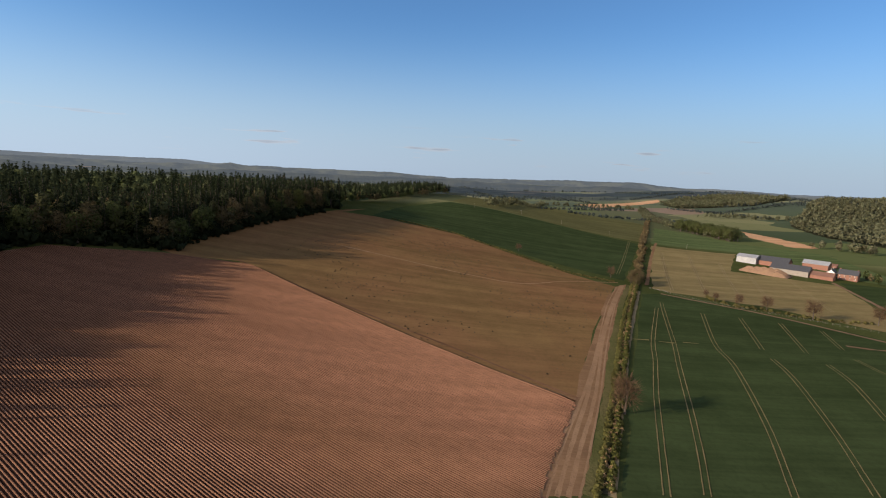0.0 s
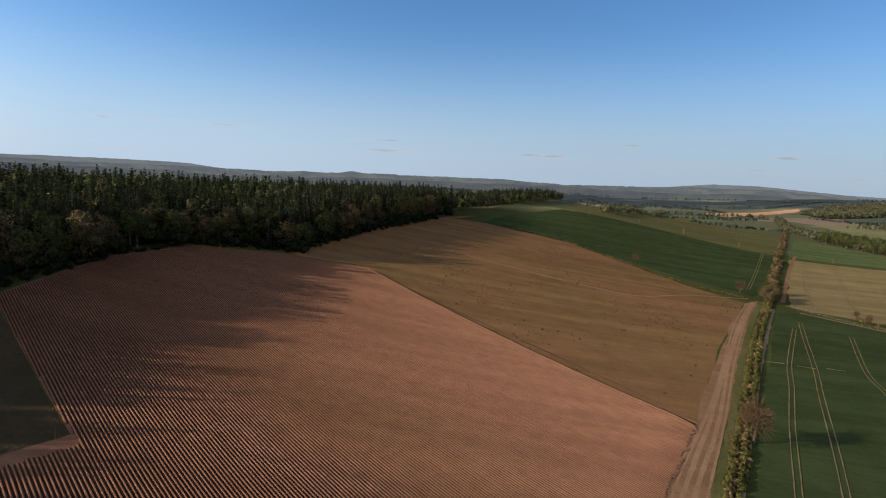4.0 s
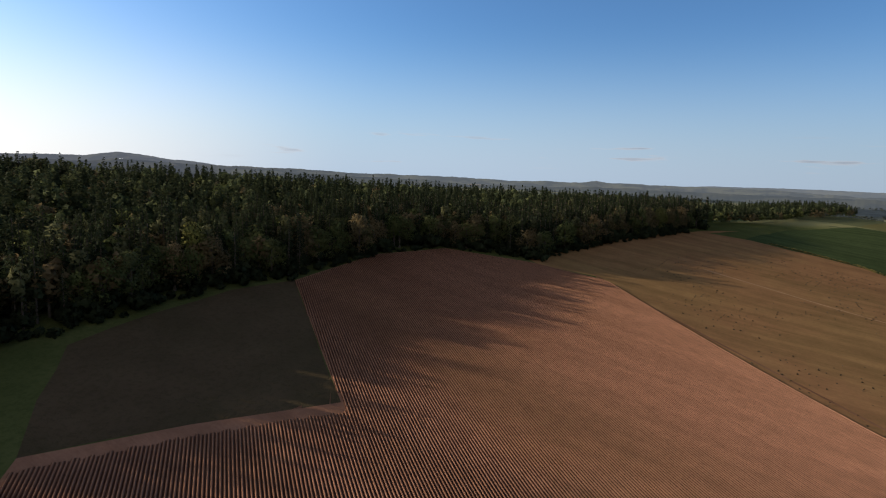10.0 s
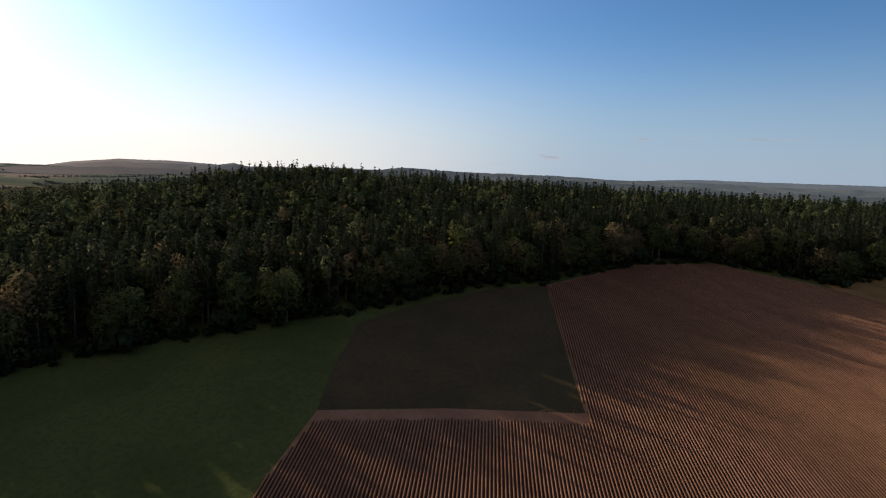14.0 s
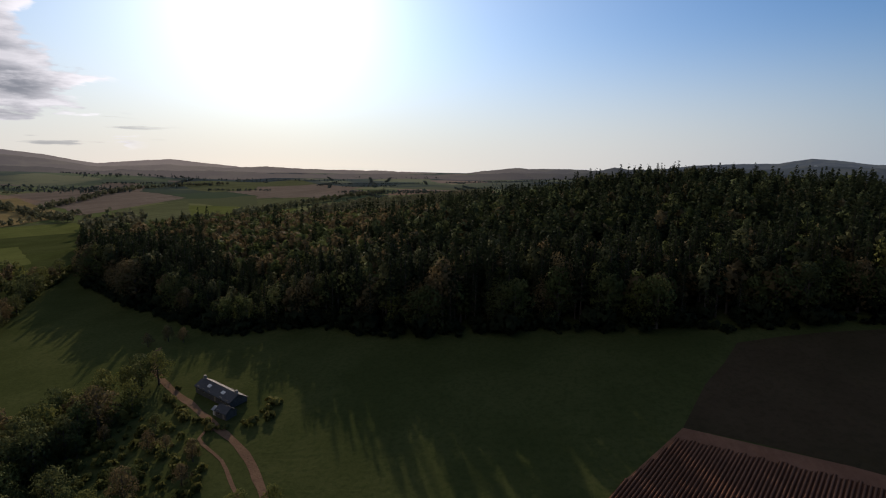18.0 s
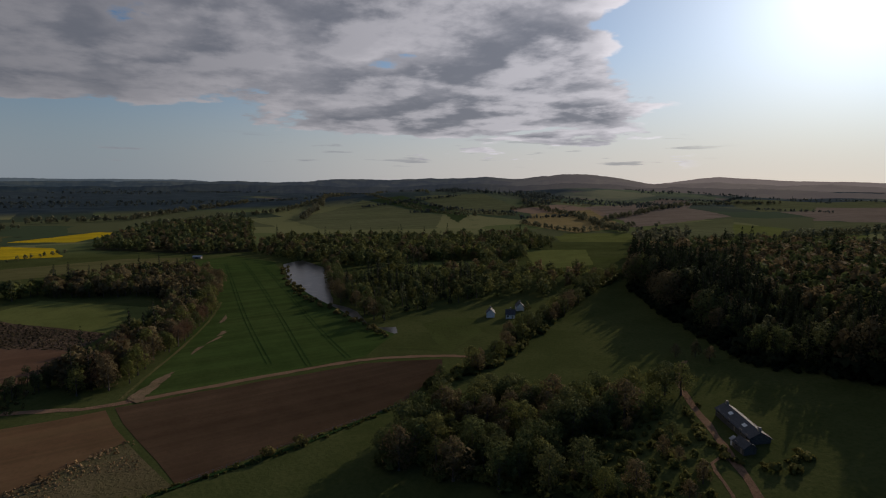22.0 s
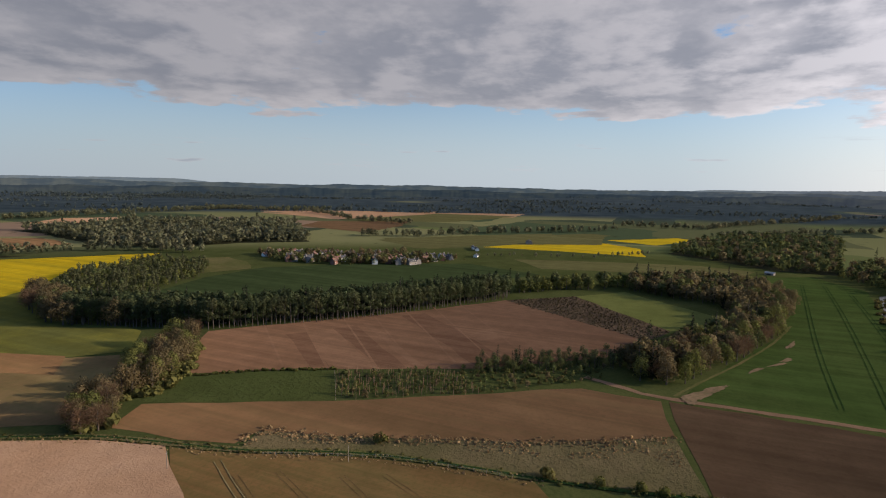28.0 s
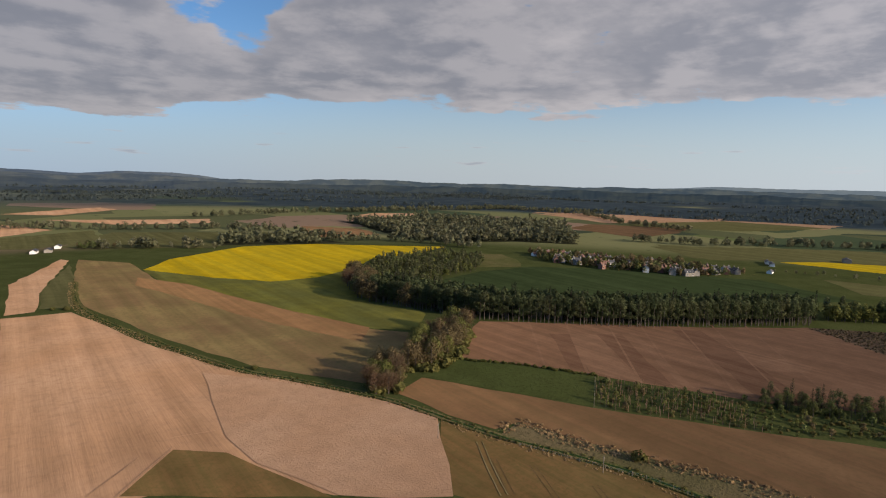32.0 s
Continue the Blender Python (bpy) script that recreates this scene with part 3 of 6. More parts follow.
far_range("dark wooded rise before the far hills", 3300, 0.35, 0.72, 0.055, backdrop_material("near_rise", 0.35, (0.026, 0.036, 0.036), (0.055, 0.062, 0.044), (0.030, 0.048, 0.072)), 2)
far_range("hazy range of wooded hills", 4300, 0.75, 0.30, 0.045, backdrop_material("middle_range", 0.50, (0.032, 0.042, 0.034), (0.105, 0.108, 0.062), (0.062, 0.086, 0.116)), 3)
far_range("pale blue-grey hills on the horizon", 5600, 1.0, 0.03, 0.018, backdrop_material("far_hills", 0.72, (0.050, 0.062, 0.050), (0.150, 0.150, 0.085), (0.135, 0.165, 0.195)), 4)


def clip_to(poly, tri):
    """The part of a polygon inside a triangle (both in plan)."""
    out = poly
    for k in range(3):
        (ax, ay), (bx, by) = tri[k], tri[(k + 1) % 3]
        inp, out = out, []
        if not inp:
            return out
        px, py = inp[-1]
        ps = (bx - ax) * (py - ay) - (by - ay) * (px - ax)
        for qx, qy in inp:
            qs = (bx - ax) * (qy - ay) - (by - ay) * (qx - ax)
            if (qs >= 0) != (ps >= 0):
                t = ps / (ps - qs)
                out.append((px + t * (qx - px), py + t * (qy - py)))
            if qs >= 0:
                out.append((qx, qy))
            px, py, ps = qx, qy, qs
    return out


LAYER = [0]


def drape(poly, lift):
    """Vertices and faces of a polygon laid on the ground's own triangles."""
    px = np.array([p[0] for p in poly], float); py = np.array([p[1] for p in poly], float)
    r = np.hypot(px, py)
    # nearest distance to the middle along the edges
    near = min(float(np.min(np.hypot(px[k - 1] + (px[k] - px[k - 1]) * np.linspace(0, 1, 12), py[k - 1] + (py[k] - py[k - 1]) * np.linspace(0, 1, 12)))) for k in range(len(px)))
    ang = np.unwrap(np.arctan2(py, px))
    ang = np.append(ang, ang[-1] + (np.arctan2(py[0], px[0]) - ang[-1] + math.pi) % (2 * math.pi) - math.pi)
    a0, a1 = ang.min(), ang.max()
    if abs(ang[-1] - ang[0]) > 3:
        a0, a1, near = 0, 2 * math.pi - 1e-6, 0
    i0 = max(0, int(np.searchsorted(RINGS, near * 0.97)) - 2)
    i1 = min(len(RINGS) - 2, int(np.searchsorted(RINGS, r.max() * 1.01)) + 1)
    verts, faces, known = [], [], {}
    for i in range(i0, i1 + 1):
        for j in range(int(a0 // SPAN) - 1, int(a1 // SPAN) + 2):
            ja, jb = j % SPOKES, (j + 1) % SPOKES
            for idx in (((i, ja), (i + 1, ja), (i + 1, jb)), ((i, ja), (i + 1, jb), (i, jb))):
                if i == 0 and idx[2][0] == 0:
                    continue
                tri = [(GX[q], GY[q]) for q in idx]
                piece = clip_to(poly, tri)
                if len(piece) < 3:
                    continue
                (x0, y0), (x1, y1), (x2, y2) = tri
                z0, z1, z2 = (GZ[q] for q in idx)
                den = (x1 - x0) * (y2 - y0) - (x2 - x0) * (y1 - y0)
                loop = []
                for x, y in piece:
                    key = (round(x, 2), round(y, 2))
                    if key in known:
                        if known[key] not in loop:
                            loop.append(known[key])
                        continue
                    known[key] = len(verts)
                    loop.append(len(verts))
                    u = ((x - x0) * (y2 - y0) - (x2 - x0) * (y - y0)) / den
                    v = ((x1 - x0) * (y - y0) - (x - x0) * (y1 - y0)) / den
                    verts.append((x, y, z0 + u * (z1 - z0) + v * (z2 - z0) + lift))
                if len(loop) > 2:
                    faces.append(tuple(loop))
    return verts, faces


def area2(poly):
    return sum(poly[k - 1][0] * poly[k][1] - poly[k][0] * poly[k - 1][1] for k in range(len(poly)))


def soften(poly, step=14.0, sway=0.9, seed=1):
    """The outline with more points, each swayed a little, as hedged field edges are."""
    rng = random.Random(seed)
    out = []
    for k in range(len(poly)):
        (ax, ay), (bx, by) = poly[k], poly[(k + 1) % len(poly)]
        n = max(1, int(math.hypot(bx - ax, by - ay) / step))
        for s in range(n):
            w = sway if s else 0
            out.append((ax + (bx - ax) * s / n + rng.uniform(-w, w), ay + (by - ay) * s / n + rng.uniform(-w, w)))
    return out


def field(name, mat, label, poly):
    LAYER[0] += 1
    if area2(poly) < 0:
        poly = poly[::-1]
    far = max(1.0, min(math.hypot(*p) for p in poly) / 300)
    verts, faces = drape(soften(poly, sway=1.0 * far, seed=LAYER[0]), 0.03 + 0.0016 * LAYER[0])
    me = bpy.data.meshes.new(name)
    me.from_pydata(verts, [], faces)
    me.materials.append(MAT[mat])
    return link(name, me, None, label, "water" if mat == "water" else "field", "structure")


def ribbon(line, width):
    """The outline of a strip along a line."""
    left, right = [], []
    for k, (x, y) in enumerate(line):
        ax, ay = line[max(0, k - 1)]; bx, by = line[min(len(line) - 1, k + 1)]
        n = math.hypot(bx - ax, by - ay)
        nx, ny = -(by - ay) / n * width / 2, (bx - ax) / n * width / 2
        left.append((x + nx, y + ny)); right.append((x - nx, y - ny))
    return left + right[::-1]


def smooth_line(line, step=4.0):
    """A smooth curve through the points of a line."""
    if len(line) < 3:
        return line
    out = []
    for k in range(len(line) - 1):
        p0, p1, p2, p3 = line[max(0, k - 1)], line[k], line[k + 1], line[min(len(line) - 1, k + 2)]
        n = max(2, int(math.hypot(p2[0] - p1[0], p2[1] - p1[1]) / step))
        for i in range(n):
            t = i / n
            out.append(tuple(0.5 * (2 * p1[c] + (p2[c] - p0[c]) * t + (2 * p0[c] - 5 * p1[c] + 4 * p2[c] - p3[c]) * t * t + (3 * p1[c] - p0[c] - 3 * p2[c] + p3[c]) * t ** 3) for c in (0, 1)))
    return out + [line[-1]]


def strip(name, mat, label, line, width, category="track", sway=0.12):
    LAYER[0] += 1
    rng = random.Random(LAYER[0])
    poly = [(x + rng.uniform(-sway, sway) * width, y + rng.uniform(-sway, sway) * width) for x, y in ribbon(smooth_line(line), width)]
    if area2(poly) < 0:
        poly = poly[::-1]
    verts, faces = drape(poly, 0.034 + 0.0016 * LAYER[0])
    me = bpy.data.meshes.new(name)
    me.from_pydata(verts, [], faces)
    me.materials.append(MAT[mat])
    return link(name, me, None, label, category, "structure")


def tram(line, gauge, mat="mark"):
    """A pair of wheel marks."""
    both = ribbon(smooth_line(line, 6), gauge)
    for side in (both[:len(both) // 2], both[len(both) // 2:]):
        strip("wheel_mark", mat, "pale tractor wheel mark in the crop" if mat == "mark" else "dark tractor wheel mark in the crop", side, 0.36, "wheel mark", 0.2)


def inside(poly, x, y):
    """Which of the points lie in the polygon."""
    x, y = np.asarray(x, float), np.asarray(y, float)
    hit = np.zeros(x.shape, bool)
    for k in range(len(poly)):
        (ax, ay), (bx, by) = poly[k - 1], poly[k]
        if ay != by:
            hit ^= ((ay > y) != (by > y)) & (x < (bx - ax) * (y - ay) / (by - ay) + ax)
    return hit


def along(line, step):
    """Points every so many metres along a line."""
    out, rest = [], 0.0
    for (ax, ay), (bx, by) in zip(line, line[1:]):
        n = math.hypot(bx - ax, by - ay)
        s = rest
        while s < n:
            out.append((ax + (bx - ax) * s / n, ay + (by - ay) * s / n))
            s += step
        rest = s - n
    return out


def away(line, x, y):
    """Distance of points from a line."""
    best = np.full(np.shape(x), 1e9)
    for (ax, ay), (bx, by) in zip(line, line[1:]):
        dx, dy = bx - ax, by - ay
        t = np.clip(((x - ax) * dx + (y - ay) * dy) / (dx * dx + dy * dy), 0, 1)
        best = np.minimum(best, np.hypot(x - ax - t * dx, y - ay - t * dy))
    return best


def ground_z(x, y):
    return float(height(x, y))


# ---------------------------------------------------------------- fields, tracks and outlines of the woods
POTATO = [(187, -66), (252, 10), (317, 87), (309, 131), (285, 177), (236, 191), (171, 185), (115, 105), (80, 125), (48, 140), (29, 120), (-7, 74), (0, 27), (81, -16), (130, -39)]
# upper end laid over the meadow, its dark colour painting the wood's shade
field("fallow_field", "fallow", "dull olive-brown unploughed field below the wood", [(171, 185), (115, 105), (80, 125), (48, 140), (60, 160), (78, 184), (108, 189), (142, 191)])
field("stubble_field", "stubble", "tan stubble field with sparse weeds on the slope", [(304, 90), (189, -66), (263, -96), (395, -159), (428, -131), (483, -95), (537, -49), (551, 13), (540, 62), (476, 83), (349, 99)])
field("stubble_field", "stubble", "tan stubble along the foot of the wood", [(313, 134), (309, 124), (320, 90), (352, 97), (476, 81), (546, 58), (600, 40), (514, 79), (382, 121), (319, 133)])
field("crop_field", "crop", "dark green cereal field on the hillside", [(548, 32), (531, -64), (470, -128), (423, -177), (661, -291), (718, -226), (781, -153), (859, -70), (688, 2)])
field("crop_field", "crop_light", "lighter green cereal field beyond the dark crop", [(876, -71), (792, -155), (724, -228), (678, -300), (1019, -459), (1459, -454), (1990, -348)])
field("wheat_field", "crop", "dark green wheat field with tramlines", [(132, -60), (236, -107), (378, -172), (384, -189), (346, -244), (296, -287), (256, -405), (54, -189), (54, -68)])
field("grass_field", "olive", "pale olive sown field with wheel marks by the farm", [(403, -191), (657, -306), (644, -408), (518, -324), (471, -399), (362, -348), (317, -306), (370, -260), (394, -200)])
field("crop_field", "crop_mid", "green crop strip behind the farm", [(675, -314), (973, -455), (930, -492), (802, -497), (695, -559), (524, -496), (479, -455), (513, -433), (670, -424)])
field("crop_field", "crop", "green crop beside the farm yard", [(484, -410), (466, -444), (371, -356)])
field("sand_field", "sand", "bare sandy field far along the valley", [(1896, -604), (2098, -981), (2007, -961), (1737, -609)])
field("sand_bank", "sand", "bare red earth bank beyond the farm", [(1036, -662), (819, -628), (763, -608), (769, -573), (904, -590)])
field("headland", "headland", "bare trodden headland beside the track", [(129, -33), (152, -44), (178, -58), (189, -65), (216, -75), (263, -97), (331, -127), (393, -158), (408, -173), (329, -138), (261, -106), (197, -78), (158, -61), (131, -49)])
strip("wheel_rut", "path", "pale worn wheel rut in the track", [(130, -42), (157, -54), (196, -72), (265, -102), (334, -133), (402, -166)], 1.4)
strip("wheel_rut", "path", "pale worn wheel rut in the track", [(130, -45), (157, -57), (196, -75), (265, -103), (335, -135), (403, -168)], 1.4)
strip("wheel_rut", "path", "curving wheel rut on the headland", [(129, -37), (156, -49), (185, -65), (219, -81), (264, -101)], 1.1)
strip("wheel_rut", "path", "worn wheel rut in the track", [(129, -39), (156, -51), (193, -69), (247, -93), (333, -130), (394, -160)], 0.7)
strip("wheel_rut", "path", "worn wheel rut in the track", [(130, -48), (157, -60), (196, -77), (257, -102), (328, -133), (401, -168)], 0.7)
strip("footpath", "path", "pale trodden path across the stubble field", [(397, 45), (387, 4), (372, -47), (367, -82), (393, -121), (412, -168)], 1.5)
strip("farm_lane", "dirt", "light lane along the wheat field headland", [(385, -190), (345, -243), (293, -284)], 3.0)
strip("verge", "verge", "grassy verge with weeds along the track", [(131, -51), (158, -63), (197, -80), (266, -109), (353, -148), (406, -175)], 3.4)
strip("headland", "headland", "bare trodden strip along the hedge", [(414, -192), (571, -267), (694, -329)], 3.0)
strip("verge", "mark_pale", "dry grass strip beside the hedge", [(131, -57), (188, -82), (268, -118), (387, -174)], 2.2)
strip("farm_lane", "dirt", "lane leading to the farm yard", [(483, -403), (417, -379), (380, -364)], 3.4)
HEDGE_A = [(132, -55), (158, -67), (197, -84), (298, -128), (421, -186), (676, -303), (1372, -624)]
HEDGE_B = [(551, 13), (537, -49), (486, -96), (430, -132), (411, -165)]
ROWTREES = [(388, -226), (375, -226), (361, -235), (356, -252), (339, -273), (334, -315)]
WOOD_FRONT = [(1215, -101), (1026, -54), (863, 0), (514, 77), (382, 119), (319, 130), (289, 180), (239, 193), (171, 189), (143, 198), (89, 195), (58, 196), (25, 201), (5, 201), (-45, 204), (-86, 219), (-114, 216), (-196, 272), (-271, 326)]
strip("house_track", "dirt", "pale gravel track past the cottage", [(-140, 206), (-129, 186), (-112, 169), (-95, 155), (-80, 142), (-66, 130), (-47, 105), (-27, 81)], 2.2)
strip("house_track", "dirt", "side loop of the gravel track", [(-82, 144), (-83, 137), (-71, 127), (-63, 117), (-57, 110)], 0.9)
COPSE = [(-141, 62), (-162, 91), (-162, 121), (-134, 140), (-108, 157), (-115, 131), (-108, 108), (-71, 111)]
WHITES = [(-271, 200), (-260, 207), (-272, 224)]
LANE_HEDGE = [(-310, 369), (-283, 296), (-232, 205), (-198, 148), (-188, 108)]
field("water_meadow", "grass", "rough river bank grass", [(-248, 122), (-238, 143), (-281, 157), (-285, 179), (-272, 190), (-245, 175), (-225, 142)])
field("river", "water", "grey river with shallow stones between field and wood", [(-563, 151), (-587, 178), (-505, 178), (-360, 130), (-345, 135), (-331, 136), (-291, 128), (-284, 141), (-272, 136), (-273, 122), (-306, 124), (-338, 123), (-362, 116), (-429, 120)])
field("crop_field", "crop_bright", "bright green cereal field curving along the river", [(-637, 74), (-393, 63), (-304, 24), (-243, 3), (-243, 104), (-271, 134), (-311, 128), (-357, 127), (-451, 125), (-593, 149), (-681, 122)])
strip("farm_road", "dirt", "pale farm road between the fields", [(-251, -38), (-244, -20), (-240, -5), (-241, 55), (-238, 102), (-221, 135), (-202, 151)], 3.5)
strip("farm_road", "verge", "grassy earth track round the end of the wood", [(-244, 0), (-263, 8), (-310, 30), (-359, 50), (-406, 65)], 1.5)
field("bare_field", "soil_dark", "dark brown bare field below the road", [(-236, -2), (-236, 54), (-233, 100), (-217, 132), (-201, 123), (-179, 93), (-163, 12), (-201, 4)])
field("bare_field", "soil_tan", "long tan-brown bare field beside the rough strip", [(-122, -181), (-141, -189), (-176, -124), (-213, -68), (-235, -37), (-235, -5), (-202, 1), (-188, -20), (-174, -48), (-161, -81), (-151, -106), (-143, -132), (-132, -133), (-126, -152)])
field("rough_strip", "rough", "rough tussocky strip of pale dead grass", [(-143, -132), (-151, -106), (-161, -81), (-174, -48), (-188, -20), (-201, 1), (-163, 11), (-155, -30), (-153, -55), (-150, -74), (-146, -92), (-139, -110), (-131, -129)])
field("grass_field", "grass", "small bright green pasture", [(-164, -207), (-189, -178), (-207, -145), (-177, -124), (-142, -191)])
field("ploughed_field", "soil_red2", "reddish ploughed field with pale drill bands", [(-168, -209), (-229, -248), (-275, -211), (-339, -163), (-404, -125), (-354, -11), (-285, -34), (-239, -85), (-207, -146)])
field("heath_patch", "heath", "dark brown scrubby cleared ground", [(-404, -125), (-446, -79), (-358, -5), (-330, -17)])
field("clearing", "pasture", "bright grass clearing inside the wood", [(-446, -79), (-484, -45), (-413, 24), (-383, 23), (-360, -5)])
field("crop_field", "crop", "dark green field before the village", [(-276, -373), (-361, -394), (-428, -386), (-510, -315), (-571, -220), (-541, -131), (-470, -170), (-368, -227), (-298, -280), (-266, -324)])
field("rapeseed_field", "rape", "yellow flowering rapeseed field", [(-97, -563), (-131, -621), (-230, -691), (-325, -682), (-457, -566), (-326, -502), (-261, -475), (-216, -452), (-174, -453), (-139, -493), (-109, -542)])
field("grass_margin", "bloom", "green edge of the rapeseed field in early bloom", [(-97, -563), (-109, -542), (-139, -493), (-174, -453), (-216, -452), (-261, -475), (-229, -385), (-213, -283), (-185, -253), (-165, -271), (-144, -336), (-122, -405), (-97, -501)])
field("stubble_field", "stubble2", "olive-tan stubble field in bands", [(-56, -665), (-94, -614), (-96, -498), (-121, -403), (-143, -334), (-164, -270), (-181, -248), (-143, -214), (-117, -197), (-86, -247), (-64, -312), (-37, -417), (-39, -518)])
field("sand_field", "sand", "pale pinkish bare sandy field", [(6, -404), (-29, -403), (-52, -316), (-78, -242), (-91, -221), (-103, -198), (-114, -176), (-121, -152), (-112, -139), (-93, -110), (-67, -129), (-58, -142), (-34, -158), (-12, -160), (6, -180)])
field("grass_field", "weedy", "weedy olive corner between bare fields", [(-38, -183), (-51, -171), (-66, -129), (-20, -163)])
field("grass_field", "weedy", "olive-brown weedy field beside the ditch", [(-112, -139), (-121, -150), (-127, -128), (-135, -109), (-142, -91), (-146, -74), (-149, -56), (-151, -36), (-140, -26), (-104, -92), (-93, -111)])
field("sand_field", "sand", "pale strip of bare soil beyond the ditch", [(4, -411), (1, -526), (-42, -675), (-48, -660), (-16, -477), (-11, -414)])
field("grass_field", "crop_light", "green strip beside the ditch", [(-13, -421), (-18, -488), (-46, -633), (-41, -517), (-31, -417)])
field("rapeseed_field", "rape", "distant yellow rapeseed field", [(-726, -260), (-829, -211), (-943, -155), (-855, -61), (-745, -46), (-736, -142)])
field("rapeseed_field", "rape", "distant yellow rapeseed field", [(-972, -123), (-1081, -14), (-1049, 17), (-930, -42)])
field("grass_field", "crop_light", "pale green field behind the wood belt", [(-629, -186), (-656, -100), (-700, 16), (-688, 72), (-618, 54), (-601, -36), (-575, -139)])
DITCH = [(-41, -517), (-35, -413), (-57, -317), (-80, -245), (-93, -222), (-105, -200), (-116, -177), (-123, -152), (-129, -129), (-137, -110), (-144, -92), (-148, -74), (-151, -57), (-153, -36)]
DITCH2 = [(-153, -36), (-156, -15), (-162, 12), (-167, 48), (-179, 93), (-184, 111)]
BELT = [(-205, -340), (-218, -296), (-234, -252), (-266, -217), (-302, -186), (-356, -158), (-414, -126)]
BELT2 = [(-443, -130), (-481, -91), (-515, -48)]
WOODBLOCK = [(-243, -440), (-205, -341), (-236, -254), (-282, -349), (-281, -380), (-368, -401), (-405, -433), (-405, -509), (-320, -512)]
WOODR = [(-254, -12), (-301, 16), (-396, 52), (-467, 65), (-527, 63), (-568, 28), (-542, -41), (-492, -46), (-456, 24), (-409, 35), (-362, 25), (-320, -1), (-276, -26)]
PLANT = [(-204, -142), (-236, -84), (-260, -42), (-281, -27), (-251, -30), (-213, -68), (-178, -124)]
CLUMP2 = [(-112, -190), (-116, -180), (-124, -180), (-139, -201), (-129, -206)]
VILLAGE = [(-503, -463), (-472, -393), (-487, -337), (-531, -270), (-592, -243), (-582, -312), (-542, -383)]
RIVERWOOD2 = [(-738, 156), (-531, 183), (-427, 395), (-553, 510), (-711, 366), (-827, 229)]
field("drill_band", "soil_bandd", "dark freshly drilled band in the ploughed field", [(-243, -204), (-253, -196), (-209, -150), (-204, -157)])
field("drill_band", "soil_bandd", "dark freshly drilled band in the ploughed field", [(-266, -188), (-279, -180), (-224, -117), (-217, -127)])
field("drill_band", "soil_bandp", "pale drilled band in the ploughed field", [(-253, -196), (-266, -188), (-217, -127), (-209, -150)])
field("drill_band", "soil_bandp", "pale line in the ploughed field", [(-286, -180), (-289, -177), (-230, -110), (-227, -114)])
field("drill_band", "soil_bandd", "dark freshly drilled band in the ploughed field", [(-316, -169), (-331, -159), (-253, -72), (-241, -88)])
field("drill_band", "soil_bandp", "pale dry patch in the ploughed field", [(-293, -112), (-313, -105), (-311, -92), (-298, -89), (-284, -101)])
for f in (0.1, 0.22, 0.36, 0.47, 0.6, 0.72, 0.84):
    strip("drill_line", "soil_bandp", "pale thin wheel line across the ploughed field", [(-238 - 158 * f, -240 + 108 * f), (-186 - 92 * f, -178 + 132 * f)], 1.2, "wheel mark")
field("bare_band", "soil_tan", "brown worked band across the stubble", [(-85, -520), (-112, -473), (-145, -338), (-165, -274), (-146, -252), (-122, -317), (-97, -412), (-77, -484)])
for line in ([(-124, -108), (-115, -90)], [(-130, -89), (-121, -73)], [(-117, -118), (-107, -100)], [(-136, -78), (-128, -60)]):
    tram(line, 1.6, "mark_weedy")
strip("field_bank", "headland", "pale bank of earth between potato ground and stubble", [(306, 90), (275, 48), (240, 0), (191, -66)], 1.5, "bank")
# flat dark strip that paints the bank's shadow on the ground
strip("furrow", "soil_shaded", "dark line of painted shade along the foot of the bank", [(304.6, 90.8), (273.6, 48.8), (238.6, 0.8), (189.6, -65.2)], 0.6, "furrow")
tram([(133, -73), (157, -83), (200, -101), (238, -118), (271, -132), (338, -165)], 1.9, "mark")
tram([(134, -85), (158, -96), (191, -110), (233, -127), (264, -140), (318, -161), (355, -176)], 1.9, "mark")
tram([(135, -111), (180, -133), (237, -156), (270, -165), (333, -193)], 1.9, "mark")
tram([(137, -137), (178, -157), (226, -177), (251, -184)], 1.9, "mark")
tram([(265, -188), (329, -216)], 1.9, "mark")
tram([(187, -186), (223, -203), (247, -210)], 1.9, "mark")
tram([(263, -211), (322, -238)], 1.9, "mark")
tram([(273, -239), (310, -256)], 1.9, "mark")
tram([(237, -231), (257, -233)], 1.9, "mark")
tram([(604, -294), (492, -245), (402, -207)], 1.9, "mark_pale")
tram([(604, -326), (490, -274), (400, -233)], 1.9, "mark_pale")
tram([(566, -340), (459, -288), (389, -255)], 1.9, "mark_pale")
tram([(522, -344), (429, -297), (377, -273)], 1.9, "mark_pale")
tram([(475, -358), (407, -328), (366, -309)], 1.9, "mark_pale")
tram([(675, -285), (536, -222), (449, -182)], 1.9, "mark")
tram([(-604, 102), (-378, 73), (-257, 61)], 2.2, "mark_dark")
tram([(-610, 121), (-381, 94), (-243, 76)], 2.2, "mark_dark")
tram([(-558, 130), (-341, 105), (-245, 96)], 2.2, "mark_dark")
tram([(-121, -129), (-112, -114), (-105, -101)], 2.0, "mark")
strip("bare_patch", "dirt", "bare eroded patch along the wheat headland", [(281, -248), (277, -257), (275, -272)], 2.6, "patch", 0.35)
for line in ([(268, -117), (268, -128)], [(267, -133), (266, -141)], [(268, -147), (268, -155)]):
    strip("bare_patch", "mark", "thin broken bare patch across the wheat field", line, 1.3, "patch", 0.5)
